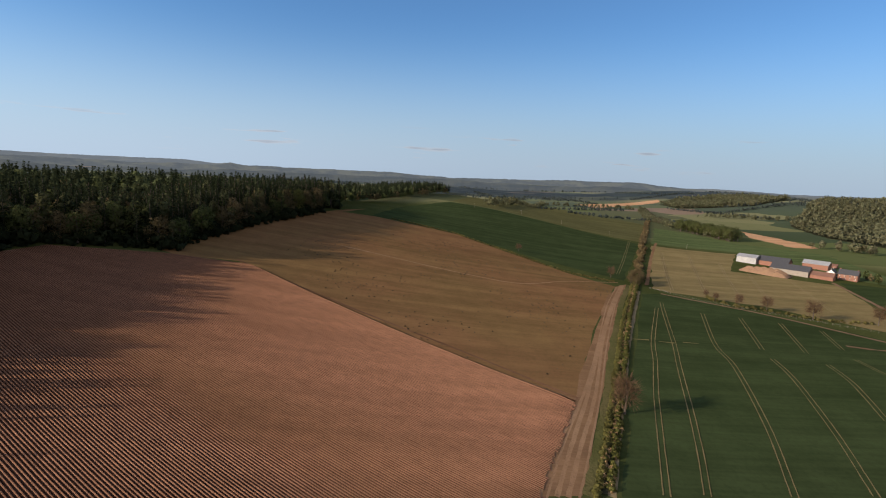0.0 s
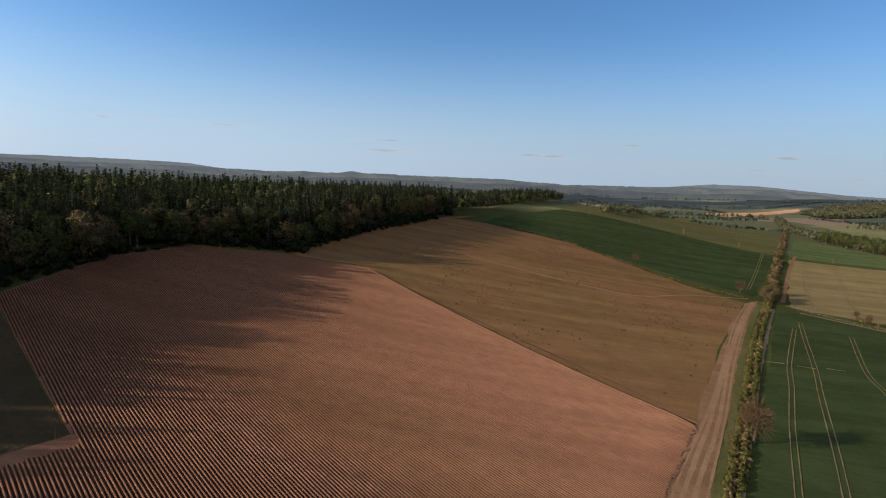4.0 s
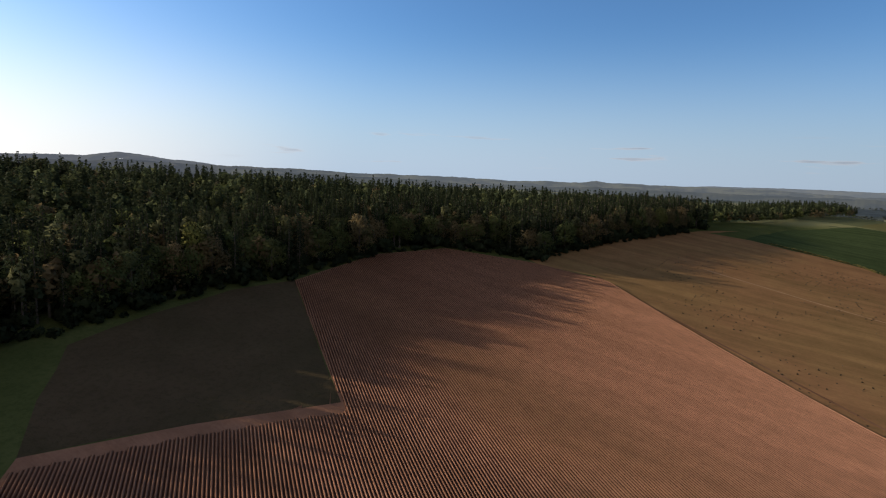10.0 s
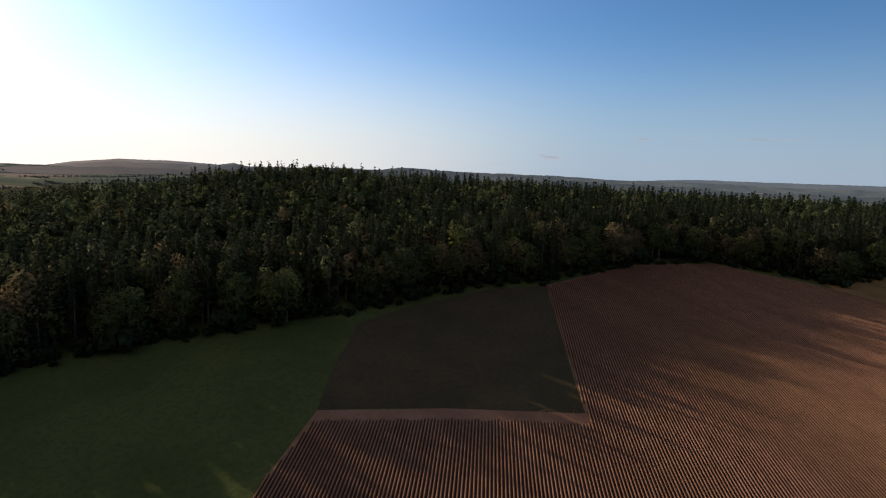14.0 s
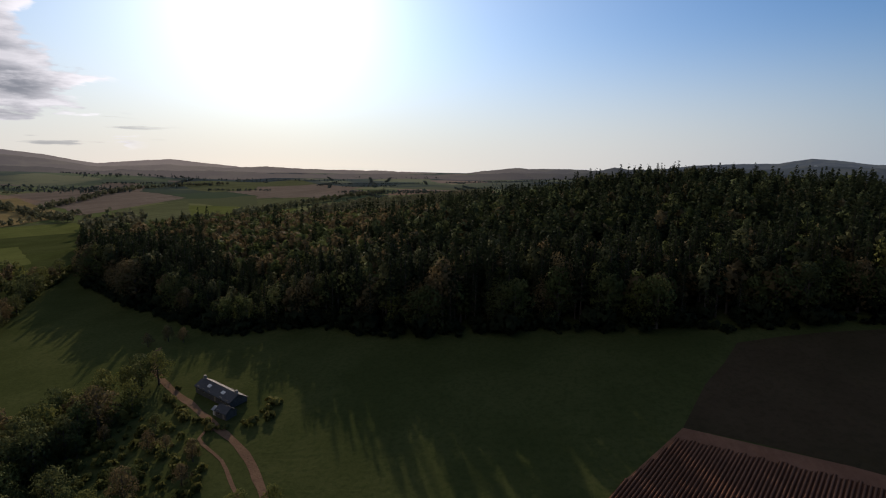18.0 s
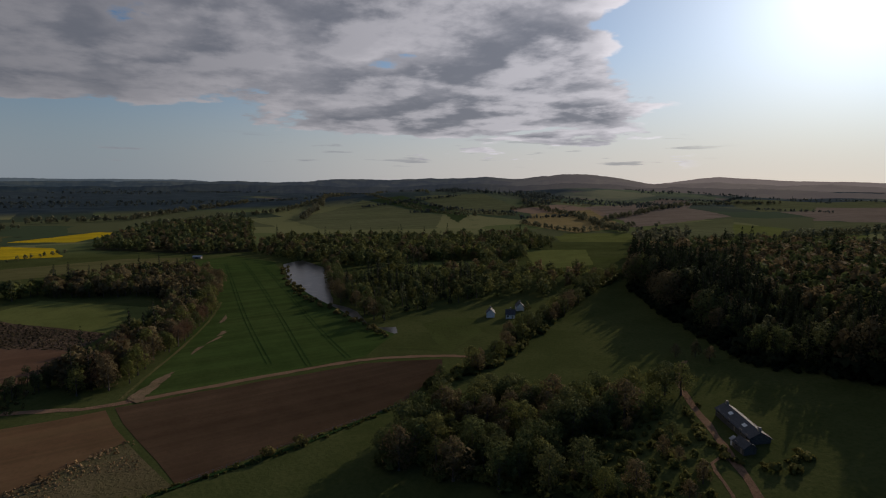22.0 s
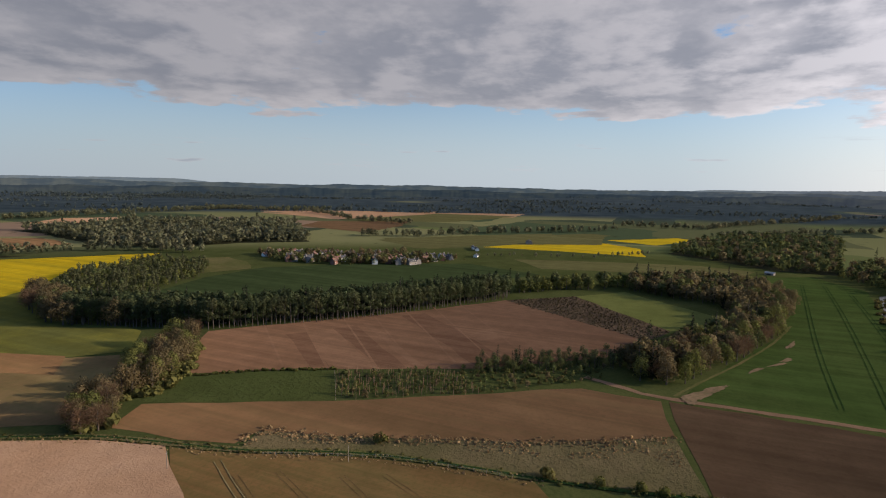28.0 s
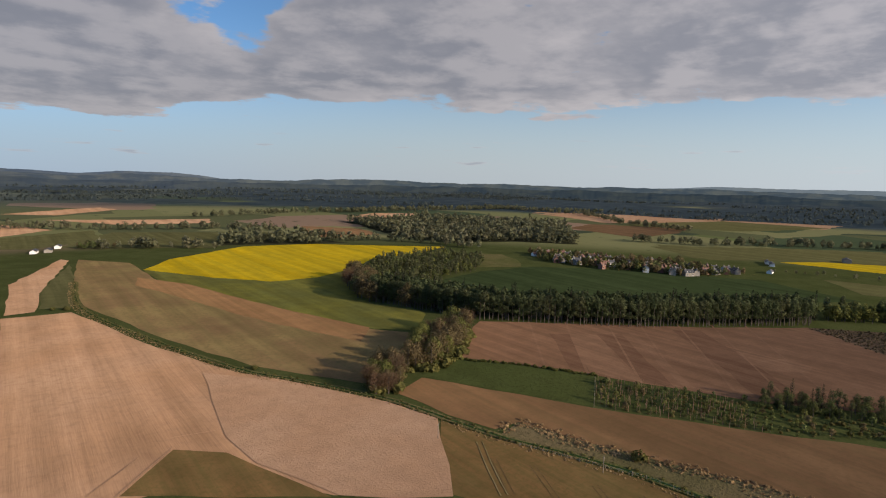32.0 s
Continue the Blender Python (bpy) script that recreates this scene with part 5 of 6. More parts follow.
def woodland(name, label, spots, mix, rng, n=90, trunks=False, mat=None, low=0.0):
    """Many trees past counting, joined by kind. spots: rows of x, y, size; mix: kind to share."""
    kinds = list(mix); share = np.array([mix[k] for k in kinds], float); share /= share.sum()
    nrng = np.random.default_rng(rng.randrange(10 ** 6))
    pick = nrng.choice(len(kinds), len(spots), p=share)
    spots = np.array(spots, float)
    for k, kind in enumerate(kinds):
        S = spots[pick == k]
        if not len(S):
            continue
        S[:, 2] *= GROW[kind]
        vs, fs, ns, base = [], [], [], 0
        protos = [crown(kind, np.random.default_rng(900 + q), n, 1.12, low) for q in range(6)]
        z = height(S[:, 0], S[:, 1])
        for (x, y, s), zz in zip(S, z):
            v, f, nn = protos[nrng.integers(6)]
            a = nrng.random() * 6.3; w = s * (0.85 + 0.3 * nrng.random())
            ca, sa = math.cos(a) * w, math.sin(a) * w
            vs.append(np.stack([x + v[:, 0] * ca - v[:, 1] * sa, y + v[:, 0] * sa + v[:, 1] * ca, zz + v[:, 2] * s], 1))
            c1, s1 = math.cos(a), math.sin(a)
            ns.append(np.stack([nn[:, 0] * c1 - nn[:, 1] * s1, nn[:, 0] * s1 + nn[:, 1] * c1, nn[:, 2]], 1))
            fs.append(f + base); base += len(v)
        me = mesh_np(name, np.concatenate(vs), np.concatenate(fs), [MAT[mat or kind]], normals=np.concatenate(ns))
        top = link(name, me, None, label, "trees", "stuff")
        if trunks:
            V, F = [], []
            for (x, y, s), zz in zip(S, z):
                v, f = tube([(x, y, zz - 0.3), (x, y, zz + BARE[kind] * s)], [GIRTH[kind] * s * 1.1, GIRTH[kind] * s * 0.5], 4)
                F += [tuple(i + len(V) for i in c) for c in f]
                V += v
            tm = bpy.data.meshes.new("trunks")
            tm.from_pydata(V, [], F)
            tm.materials.append(MAT["bark"])
            link("trunks", tm, top, "", "", "stuff")


SPREAD = 1.3


CLEARINGS = [[(-500, 255), (-470, 335), (-410, 292), (-425, 225)], [(-520, 428), (-463, 480), (-362, 385), (-375, 330)], [(-236, 135), (-268, 150), (-292, 165), (-305, 215), (-306, 265), (-272, 231), (-238, 161)], [(-649, 618), (-560, 684), (-495, 600), (-555, 530)]]


def scatter(poly, step, rng, lo=0.8, hi=1.15):
    """Jittered spots over a polygon: x, y, size."""
    step *= SPREAD
    xs = [p[0] for p in poly]; ys = [p[1] for p in poly]
    out = []
    y = min(ys)
    while y < max(ys):
        x = min(xs)
        while x < max(xs):
            out.append((x + rng.uniform(-.42, .42) * step, y + rng.uniform(-.42, .42) * step, rng.uniform(lo, hi)))
            x += step
        y += step
    out = np.array(out)
    keep = inside(poly, out[:, 0], out[:, 1])
    for gap in CLEARINGS:
        keep &= ~inside(gap, out[:, 0], out[:, 1])
    return out[keep]


def band(line, width, step, rng, lo=0.7, hi=1.1):
    """Spots along a line, spread over a width."""
    width, step = width * SPREAD, step * SPREAD
    return [(x + rng.uniform(-.5, .5) * width, y + rng.uniform(-.5, .5) * width, rng.uniform(lo, hi)) for x, y in along(line, step)]


rng = random.Random(11)

# the wood on the ridge
WOOD = WOOD_FRONT + [(-385, 466), (-256, 634), (-54, 648), (189, 608), (432, 473), (648, 290), (864, 162), (1256, 14)]


def ridge_wood():
    tall = lambda x: np.interp(x, [-180, -150, -125, -112, -96, -84, -60, -30, 60, 110], [1.15, 0.85, 0.58, 0.62, 0.78, 0.98, 1.12, 1.06, 1.0, 1.0])
    s = scatter(WOOD, 6.3, rng, 0.75, 1.12)
    d = away(WOOD_FRONT, s[:, 0], s[:, 1])
    r = np.hypot(s[:, 0], s[:, 1])
    front = (d < 13) & (r < 540)
    for x, y, q in s[front]:
        dd = rng.random()
        kind = "oak" if dd < 0.36 else "ash" if dd < 0.62 else "gold" if dd < 0.64 else "pine" if dd < 0.72 else "spruce"
        tree(kind, x, y, q * rng.uniform(0.9, 1.15) * (0.95 if kind in ("spruce", "pine") else 1.35) * tall(x), rng, "trees along the edge of the wood")
    second = ~front & (d < 50) & (r < 600)
    s2 = scatter(WOOD, 4.2, rng, 0.85, 1.1)
    e = away(WOOD_FRONT, s2[:, 0], s2[:, 1])
    s2 = s2[(e > 5) & (e < 48) & (np.hypot(s2[:, 0], s2[:, 1]) < 600)]
    s2[:, 2] *= 1.16 * tall(s2[:, 0])
    woodland("ridge_wood", "mixed dark wood close behind its edge", s2[::3] * (1, 1, 0.95), {"spruce": 1}, rng, 260, True, None, 0.3)
    woodland("ridge_wood", "mixed dark wood close behind its edge", np.delete(s2, np.s_[::3], 0), {"spruce": 5, "pine": 1, "oak": 2, "ash": 2}, rng, 260, True, None, 0.4)
    # bushes and crowns added to stop light leaking through, coloured dark for shade
    woodland("understory", "dense dark bushes added to block light inside the wood edge", [(x + rng.uniform(-3, 3), y + rng.uniform(-3, 3), rng.uniform(2.0, 3.8)) for x, y, q in s[(d < 42) & (r < 560)]], {"bush": 1}, rng, 170, mat="spruce")
    woodland("undergrowth", "dense dark crowns added inside the wood to fill its shadow", [(x + rng.uniform(-3, 3), y + rng.uniform(-3, 3), rng.uniform(0.74, 0.96) * tall(x)) for x, y, q in s[(d > 11) & (d < 100) & (r < 470) & (s[:, 0] > -170)]], {"oak": 1}, rng, 190, mat="spruce")
    third = ~front & ~second
    end = s[:, 0] < -70 + 30 * np.sin(s[:, 1] * 0.05)
    woodland("ridge_wood", "dark conifer plantation over the ridge", s[third & ~end], {"spruce": 7, "pine": 2, "ash": 1, "oak": 1}, rng, 72, False, None, 0.45)
    woodland("ridge_wood", "brown budding broad-leaved wood at the end of the ridge", s[third & end] * (1, 1, 1.1), {"ash": 5, "oak": 4, "spruce": 1}, rng, 110, False, None, 0.4)
    crest = [(445 * math.sin(radians(a)), 445 * math.cos(radians(a))) for a in np.arange(8, 23.5, 1.5)]
    woodland("skyline_pines", "tall thin pines along the crest of the ridge", band(crest, 16, 0.7, rng, 0.95, 1.25), {"pine": 3, "spruce": 1}, rng, 160, True)
    # scrub given the dark spruce colour, which paints the wood's shade on it
    woodland("hedge_scrub", "low scrub along the foot of the wood, coloured dark for shade", [(x + rng.uniform(-3, 3), y + rng.uniform(-4, 2), rng.uniform(0.6, 1.5)) for x, y in along(WOOD_FRONT[3:], 3.2)], {"bush": 1}, rng, 60, mat="spruce")


ridge_wood()

# ---------------------------------------------------------------- copses, belts and hedges
def grove(poly, step, mix, rng, group, lo=0.7, hi=1.05):
    """Trees over a polygon, each a thing of its own."""
    kinds = list(mix)
    for x, y, s in scatter(poly, step, rng, lo, hi):
        tree(rng.choices(kinds, [mix[k] for k in kinds])[0], x, y, s, rng, group)


# cottage copse
grove(COPSE, 5.2, {"oak": 5, "gold": 3, "ash": 2}, rng, "trees of the copse by the cottage", 0.62, 1.0)
grove([(-62, 113), (-40, 111), (-27, 84), (-54, 81)], 6.0, {"oak": 2, "gold": 3}, rng, "trees of the copse by the cottage", 0.5, 0.75)
woodland("copse_scrub", "low scrub under the copse", scatter(COPSE, 3.0, rng, 0.6, 1.6), {"bush": 1}, rng, 60)
woodland("copse_scrub", "rough scrub between the copse and the track", scatter(TRACKSCRUB, 3.4, rng, 0.3, 1.1), {"bush": 1}, rng, 60)
grove(TRACKSCRUB, 9.0, {"oak": 3, "ash": 3}, rng, "small trees between the copse and the track", 0.25, 0.5)
grove(ribbon(COPSE_EDGE, 9), 4.6, {"oak": 4, "gold": 4}, rng, "trees of the copse by the cottage", 0.6, 0.95)
# hedge and trees down the meadow's edge
grove(ribbon(LANE_HEDGE, 12), 7.0, {"oak": 4, "ash": 2, "gold": 1}, rng, "trees along the meadow edge", 0.5, 1.0)
woodland("meadow_hedge", "rough hedge down the meadow edge", band(LANE_HEDGE, 7, 0.9, rng, 0.8, 1.7), {"bush": 1}, rng, 60)
for x, y, s in ((-140, 213, .5), (-146, 208, .42), (-132, 211, .45)):
    tree("ash", x, y, s, rng, "trees at the track end")
# wood round the green clearing
grove(ribbon(WOODR[:6], 18), 5.8, {"oak": 2, "ash": 6, "bare": 3, "gold": 3}, rng, "trees of the curved wood", 0.65, 1.05)
woodland("curved_wood", "mixed wood curving round a clearing", scatter(WOODR, 4.8, rng, 0.6, 1.0), {"spruce": 1, "oak": 2, "ash": 6, "gold": 1}, rng, 170, True)
# pine belt before the village
for k, (x, y) in enumerate(along(BELT, 2.7)):
    tree("pine", x + rng.uniform(-1, 1), y + rng.uniform(-1, 1), rng.uniform(0.82, 0.96), rng, "pines of the belt")
back = [(x - 11, y - 8) for x, y in BELT]
woodland("pine_belt", "pine belt with bare lower trunks", band(back, 12, 0.45, rng, 0.8, 0.98), {"pine": 7, "spruce": 1}, rng, 160, True)
woodland("pine_belt", "trees where the belt meets the wood", band(BELT2, 14, 1.2, rng, 0.55, 0.9), {"gold": 4, "oak": 2, "pine": 2}, rng, 200, True)
woodland("corner_wood", "plantation at the corner of the belt", scatter(WOODBLOCK, 4.0, rng, 0.32, 0.62), {"pine": 6, "oak": 3, "gold": 2}, rng, 110, True)
grove(ribbon([(-246, -436), (-225, -390), (-208, -340), (-216, -306)], 20), 6.5, {"ash": 5, "bare": 2, "oak": 1}, rng, "trees at the corner of the belt", 1.0, 1.25)
# young plantation
grove(ribbon([(-236, -88), (-277, -27)], 15), 3.0, {"spruce": 1, "pine": 4, "oak": 3}, rng, "young conifers of the plantation", 0.28, 0.48)
woodland("young_plantation", "young thin trees and scrub", scatter(PLANT, 4.2, rng, 0.12, 0.27), {"ash": 1, "oak": 3, "gold": 1}, rng, 60, True)
woodland("young_plantation", "rough grass and brambles under the saplings", scatter(PLANT, 3.4, rng, 0.2, 0.55), {"bush": 1}, rng, 40)
# clumps between the fields
grove([(-139, -199), (-150, -192), (-178, -207), (-205, -232), (-207, -249), (-166, -232)], 4.4, {"ash": 5, "bare": 2, "gold": 4}, rng, "trees of the field clump", 0.7, 1.05)
woodland("clump_scrub", "scrub under the field clump", scatter([(-137, -197), (-153, -190), (-180, -204), (-207, -229), (-210, -251), (-164, -234)], 2.8, rng, 0.8, 1.8), {"bush": 1}, rng, 60)
grove(CLUMP2, 3.8, {"ash": 3, "bare": 1, "gold": 2}, rng, "trees of the ditch clump", 0.6, 0.95)
woodland("clump_scrub", "scrub under the ditch clump", scatter(CLUMP2, 2.6, rng, 0.8, 1.6), {"bush": 1}, rng, 60)
# river woods
woodland("river_wood", "dark conifers beside the river", scatter(CONIFERS, 6.8, rng, 0.4, 0.9), {"spruce": 4, "pine": 1, "oak": 4, "gold": 2}, rng, 200, True)
woodland("river_wood", "broad-leaved wood along the river", scatter(RIVERWOOD2, 9.5, rng, 0.6, 1.2), {"oak": 5, "gold": 3, "ash": 1, "spruce": 1}, rng, 130)
woodland("park_trees", "scattered park trees beyond the river", scatter(PARKTREES, 12, rng, 0.7, 1.1), {"oak": 5, "gold": 2, "ash": 2}, rng, 130)
woodland("river_wood", "trees on the valley side", scatter(LEFTWOOD, 9, rng, 0.6, 1.0), {"oak": 5, "gold": 2, "ash": 2}, rng, 160)
grove(ribbon([(-520, 186), (-430, 158), (-365, 141), (-333, 144), (-296, 142)], 13), 6.5, {"oak": 4, "ash": 3, "gold": 1}, rng, "trees on the far bank of the river", 0.6, 1.0)
woodland("river_bank", "scrub along the river bank", band([(-540, 146), (-446, 124), (-392, 119), (-354, 123), (-302, 127), (-267, 128)], 5, 3.0, rng, 0.5, 1.2), {"bush": 1}, rng, 60)
# single trees
tree("bare", 182, -81, 1.12, rng, "", "brown leafless tree standing in the hedge")
tree("bare", 431, -169, 0.72, rng, "", "small bare tree at the field corner")
tree("bare", 501, -107, 0.55, rng, "", "lone bare tree on the field edge")
for (x, y), s in zip(ROWTREES, (.45, .5, .75, .8, 1.0, 1.0)):
    tree("bare", x, y, s, rng, "row of bare trees along the lane")
woodland("lane_hedge", "thin hedge along the lane", band(ROWTREES, 5, 1.6, rng, 0.4, 0.9), {"bush": 1}, rng, 60)
for x, y in BUSHES:
    tree("bush", x, y, rng.uniform(0.9, 1.4), rng, "bushes along the ditch")
# hedges and ditch banks
strip("ditch", "verge", "grassy ditch bank between the fields", DITCH, 3.4, "ditch")
# flat dark ribbons that paint the shade in the ditch bottoms
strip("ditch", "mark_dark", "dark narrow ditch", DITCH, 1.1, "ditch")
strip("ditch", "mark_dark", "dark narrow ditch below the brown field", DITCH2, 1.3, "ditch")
for dx, dy in ((-0.9, 2.0), (0.9, -2.0)):
    woodland("hedge", "one of two overgrown hedges either side of a ditch", [q for q in band([(x + dx, y + dy) for x, y in HEDGE_A[:5]], 1.2, 0.33, rng, 0.25, 0.62) if math.sin(q[1] * 0.9) + math.sin(q[0] * 0.41 + dx) > -1.5], {"bush": 1}, rng, 60)
# flat dark strip, the shade between the hedges put into its colour
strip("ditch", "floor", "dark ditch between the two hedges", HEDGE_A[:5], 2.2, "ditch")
woodland("hedge", "dark hedge along the green field", band(HEDGE_A[4:], 5, 1.6, rng, 0.4, 1.5), {"bush": 1}, rng, 60, mat="ash")
woodland("hedge", "low ragged hedge at the top of the stubble", band(HEDGE_B, 2.0, 0.8, rng, 0.25, 0.6), {"bush": 1}, rng, 40)
grove(ribbon([(405, -178), (429, -192), (452, -202)], 9), 5, {"ash": 3, "oak": 1}, rng, "trees at the hedge corner", 0.45, 0.7)
woodland("ditch_bank", "weedy ditch bank between the fields", band(smooth_line(DITCH), 3.2, 0.7, rng, 0.10, 0.36), {"bush": 1}, rng, 40)
woodland("dry_grass", "pale dry grass along the ditch", band(smooth_line([(x + 2.0, y + 1.5) for x, y in DITCH]), 4.0, 0.3, rng, 0.10, 0.26), {"tuft": 1}, rng, 12)
woodland("ditch_bank", "weedy ditch bank between the fields", band(smooth_line(DITCH2), 2.6, 0.6, rng, 0.10, 0.4), {"bush": 1}, rng, 40)
woodland("scrub", "dark scrub over the cleared ground", scatter([(-402, -124), (-444, -80), (-356, -5), (-329, -18)], 2.2, rng, 0.18, 0.42), {"heathbush": 1}, rng, 30)
woodland("field_hedge", "low hedge between pasture and ploughed field", band([(-163, -207), (-188, -177), (-207, -144)], 1.5, 0.8, rng, 0.3, 0.55), {"bush": 1}, rng, 40)
woodland("fringe", "orange-tan dead bracken along the edge of the rough strip", band(smooth_line(FRINGE), 5, 0.24, rng, 0.14, 0.4), {"tuft": 1}, rng, 12)
woodland("dry_weeds", "pale dry weeds along the hedge", band([(x + 1.5, y - 1.0) for x, y in HEDGE_A[:5]], 3.0, 0.45, rng, 0.2, 0.6), {"tuft": 1}, rng, 18)
woodland("tussocks", "pale dead grass tussocks", [q for q in scatter([(-143, -131), (-151, -105), (-161, -80), (-174, -47), (-187, -19), (-198, 0), (-180, 5), (-166, -42), (-152, -88), (-136, -126)], 1.25, rng, 0.10, 0.3) if math.sin(q[0] * 0.33) + math.sin(q[1] * 0.21) > -0.4], {"tuft": 1}, rng, 16)
woodland("weeds", "dark weeds scattered over the stubble", [q for q in scatter([(304, 89), (192, -62), (259, -92), (385, -151), (417, -124), (466, -86), (506, -46), (500, 12), (405, 68)], 2.6, rng, 0.08, 0.22) if rng.random() < 0.16 + 0.3 * math.sin(q[0] * 0.045) * math.sin(q[1] * 0.06 + q[0] * 0.02)], {"heathbush": 1}, rng, 14)

grove([(x, y) for x, y in ribbon(FARLINE_A[2:], 22)], 6, {"oak": 1}, rng, "dark round trees along the green field", 1.15, 1.6)
# far hedgerows and woods
FAR_LINES = [FARLINE_A, FARLINE_B, FARLINE_C, FARLINE_D, FARLINE_E, FARLINE_F, FARLINE_G, FARLINE_I, FARLINE_J, FARLINE_K, FARLINE_L, FARLINE_M, FARLINE_N, FARLINE_O, FARLINE_P, FARLINE_Q, FARLINE_R, FARLINE_S]
for line in FAR_LINES:
    woodland("far_trees", "line of trees between far fields", band(line, 16, 5.0, rng, 0.55, 1.05), {"oak": 6, "ash": 3}, rng, 64, mat="farolive")
woodland("far_trees", "low hedge trees before the yellow field", band(FARLINE_H, 8, 7.0, rng, 0.2, 0.45), {"oak": 6, "ash": 3}, rng, 64, mat="farolive")
for poly in (FARWOOD_A, FARWOOD_B, FARWOOD_C, FARWOOD_D, FARWOOD_E, FARWOOD_F, FARWOOD_G, FARWOOD_H):
    # dark sheet under the trees, their shade put into its colour
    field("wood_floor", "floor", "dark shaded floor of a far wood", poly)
    woodland("far_wood", "mixed wood among far fields", scatter(poly, 8, rng, 0.45, 1.15), {"oak": 5, "ash": 3, "pine": 2}, rng, 34, mat=None if poly is FARWOOD_D else "farolive")


for line in (HILLHEDGE_A, HILLHEDGE_B, HILLHEDGE_C, HILLHEDGE_D, HILLHEDGE_E):
    woodland("hill_hedge", "hedgerow trees between the hill fields", band(line, 10, 4.5, rng, 0.3, 0.75), {"oak": 4, "ash": 2}, rng, 40, mat="farolive")
for poly in (HILLWOOD_A, HILLWOOD_B):
    woodland("hill_wood", "dark wood on the hill", scatter(poly, 11, rng, 0.5, 0.9), {"oak": 4, "spruce": 2}, rng, 26, mat="hazeleaf")


def random_hedges():
    """Hedgerows and small woods over the far country, thickening into woods towards the horizon."""
    spots = []
    for k in range(240):
        a = rng.uniform(0, 2 * math.pi); r = rng.uniform(1150, 3000)
        x, y = r * math.cos(a), r * math.sin(a)
        h = rng.choice((0.3, 1.87)) + rng.uniform(-.25, .25); n = rng.uniform(150, 450)
        az = math.degrees(math.atan2(-x, y))
        if az < -150 or az > 74 or (az > 20 and k % 4):
            continue
        spots += band([(x, y), (x + n * math.cos(h), y + n * math.sin(h))], 9, 3.2, rng, 0.3, 0.6)
    woodland("far_trees", "scattered far hedgerow trees", spots, {"oak": 6, "ash": 2}, rng, 14, mat="hazeleaf")
    spots = []
    for k in range(190):
        a = rng.uniform(0, 2 * math.pi); r = rng.uniform(1750, 3400)
        x, y = r * math.cos(a), r * math.sin(a)
        az = math.degrees(math.atan2(-x, y))
        deep = az < -150 or az > 74
        if not deep and k % 3:
            continue
        w, l, h = rng.uniform(25, 60), rng.uniform(160, 480), a + math.pi / 2 + rng.uniform(-.15, .15)
        for q in range(int(w * l / 150)):
            u, v = rng.uniform(-l, l), rng.uniform(-w, w)
            spots.append((x + u * math.cos(h) - v * math.sin(h), y + u * math.sin(h) + v * math.cos(h), rng.uniform(0.45, 0.75)))
    woodland("far_wood", "dark woods towards the horizon", spots, {"spruce": 2, "oak": 5}, rng, 10, mat="hazeleaf")


random_hedges()


def blotch(x, y, rx, ry, turn, seed):
    """A ragged bare patch worn into the crop, long one way."""
    r = random.Random(seed)
    c, d = math.cos(radians(turn)), math.sin(radians(turn))
    pts = []
    for k in range(30):
        a = 2 * math.pi * k / 30
        q = r.uniform(0.75, 1.1)
        u, v = rx * q * math.cos(a), ry * q * math.sin(a) + 0.4 * ry * math.sin(2.0 * a + seed)
        pts.append((x + u * c - v * d, y + u * d + v * c))
    field("bare_patch", "worn", "ragged bare patch worn into the green crop", pts)


for k, (x, y, rx, ry, turn) in enumerate(WORN):
    blotch(x, y, rx, ry, turn, 40 + k)

# ---------------------------------------------------------------- buildings
def part(name, VF, mat, parent, label=""):
    me = bpy.data.meshes.new(name)
    me.from_pydata(VF[0], [], VF[1])
    me.materials.append(MAT[mat])
    return link(name, me, parent, label)


def box(x0, x1, y0, y1, z0, z1):
    V = [(x, y, z) for z in (z0, z1) for y in (y0, y1) for x in (x0, x1)]
    return V, [(0, 2, 3, 1), (4, 5, 7, 6), (0, 1, 5, 4), (2, 6, 7, 3), (0, 4, 6, 2), (1, 3, 7, 5)]


def join(*parts):
    V, F = [], []
    for v, f in parts:
        F += [tuple(i + len(V) for i in c) for c in f]
        V += v
    return V, F


def gable(l, w, h, top):
    """Walls under a ridge that runs along x."""
    a, b = l / 2, w / 2
    V = [(x, y, z) for x in (-a, a) for y, z in ((-b, -0.5), (b, -0.5), (b, h), (0, top), (-b, h))]
    return V, [(0, 1, 2, 3, 4), (9, 8, 7, 6, 5), (0, 5, 6, 1), (1, 6, 7, 2), (4, 9, 5, 0), (2, 7, 8, 3), (3, 8, 9, 4)]


def roof(l, w, h, top, over=0.35, thick=0.18):
    """Two slopes with thickness and eaves."""
    a, b = l / 2 + over, w / 2 + over
    d = (top - h) / (w / 2) * over
    V = []
    for x in (-a, a):
        V += [(x, -b, h - d + 0.03), (x, 0, top + 0.03), (x, b, h - d + 0.03), (x, b, h - d + thick), (x, 0, top + thick + 0.05), (x, -b, h - d + thick)]
    return V, [(5, 4, 1, 0), (4, 3, 2, 1), (6, 7, 10, 11), (7, 8, 9, 10), (0, 1, 7, 6), (1, 2, 8, 7), (3, 4, 10, 9), (4, 5, 11, 10), (2, 3, 9, 8), (5, 0, 6, 11)]


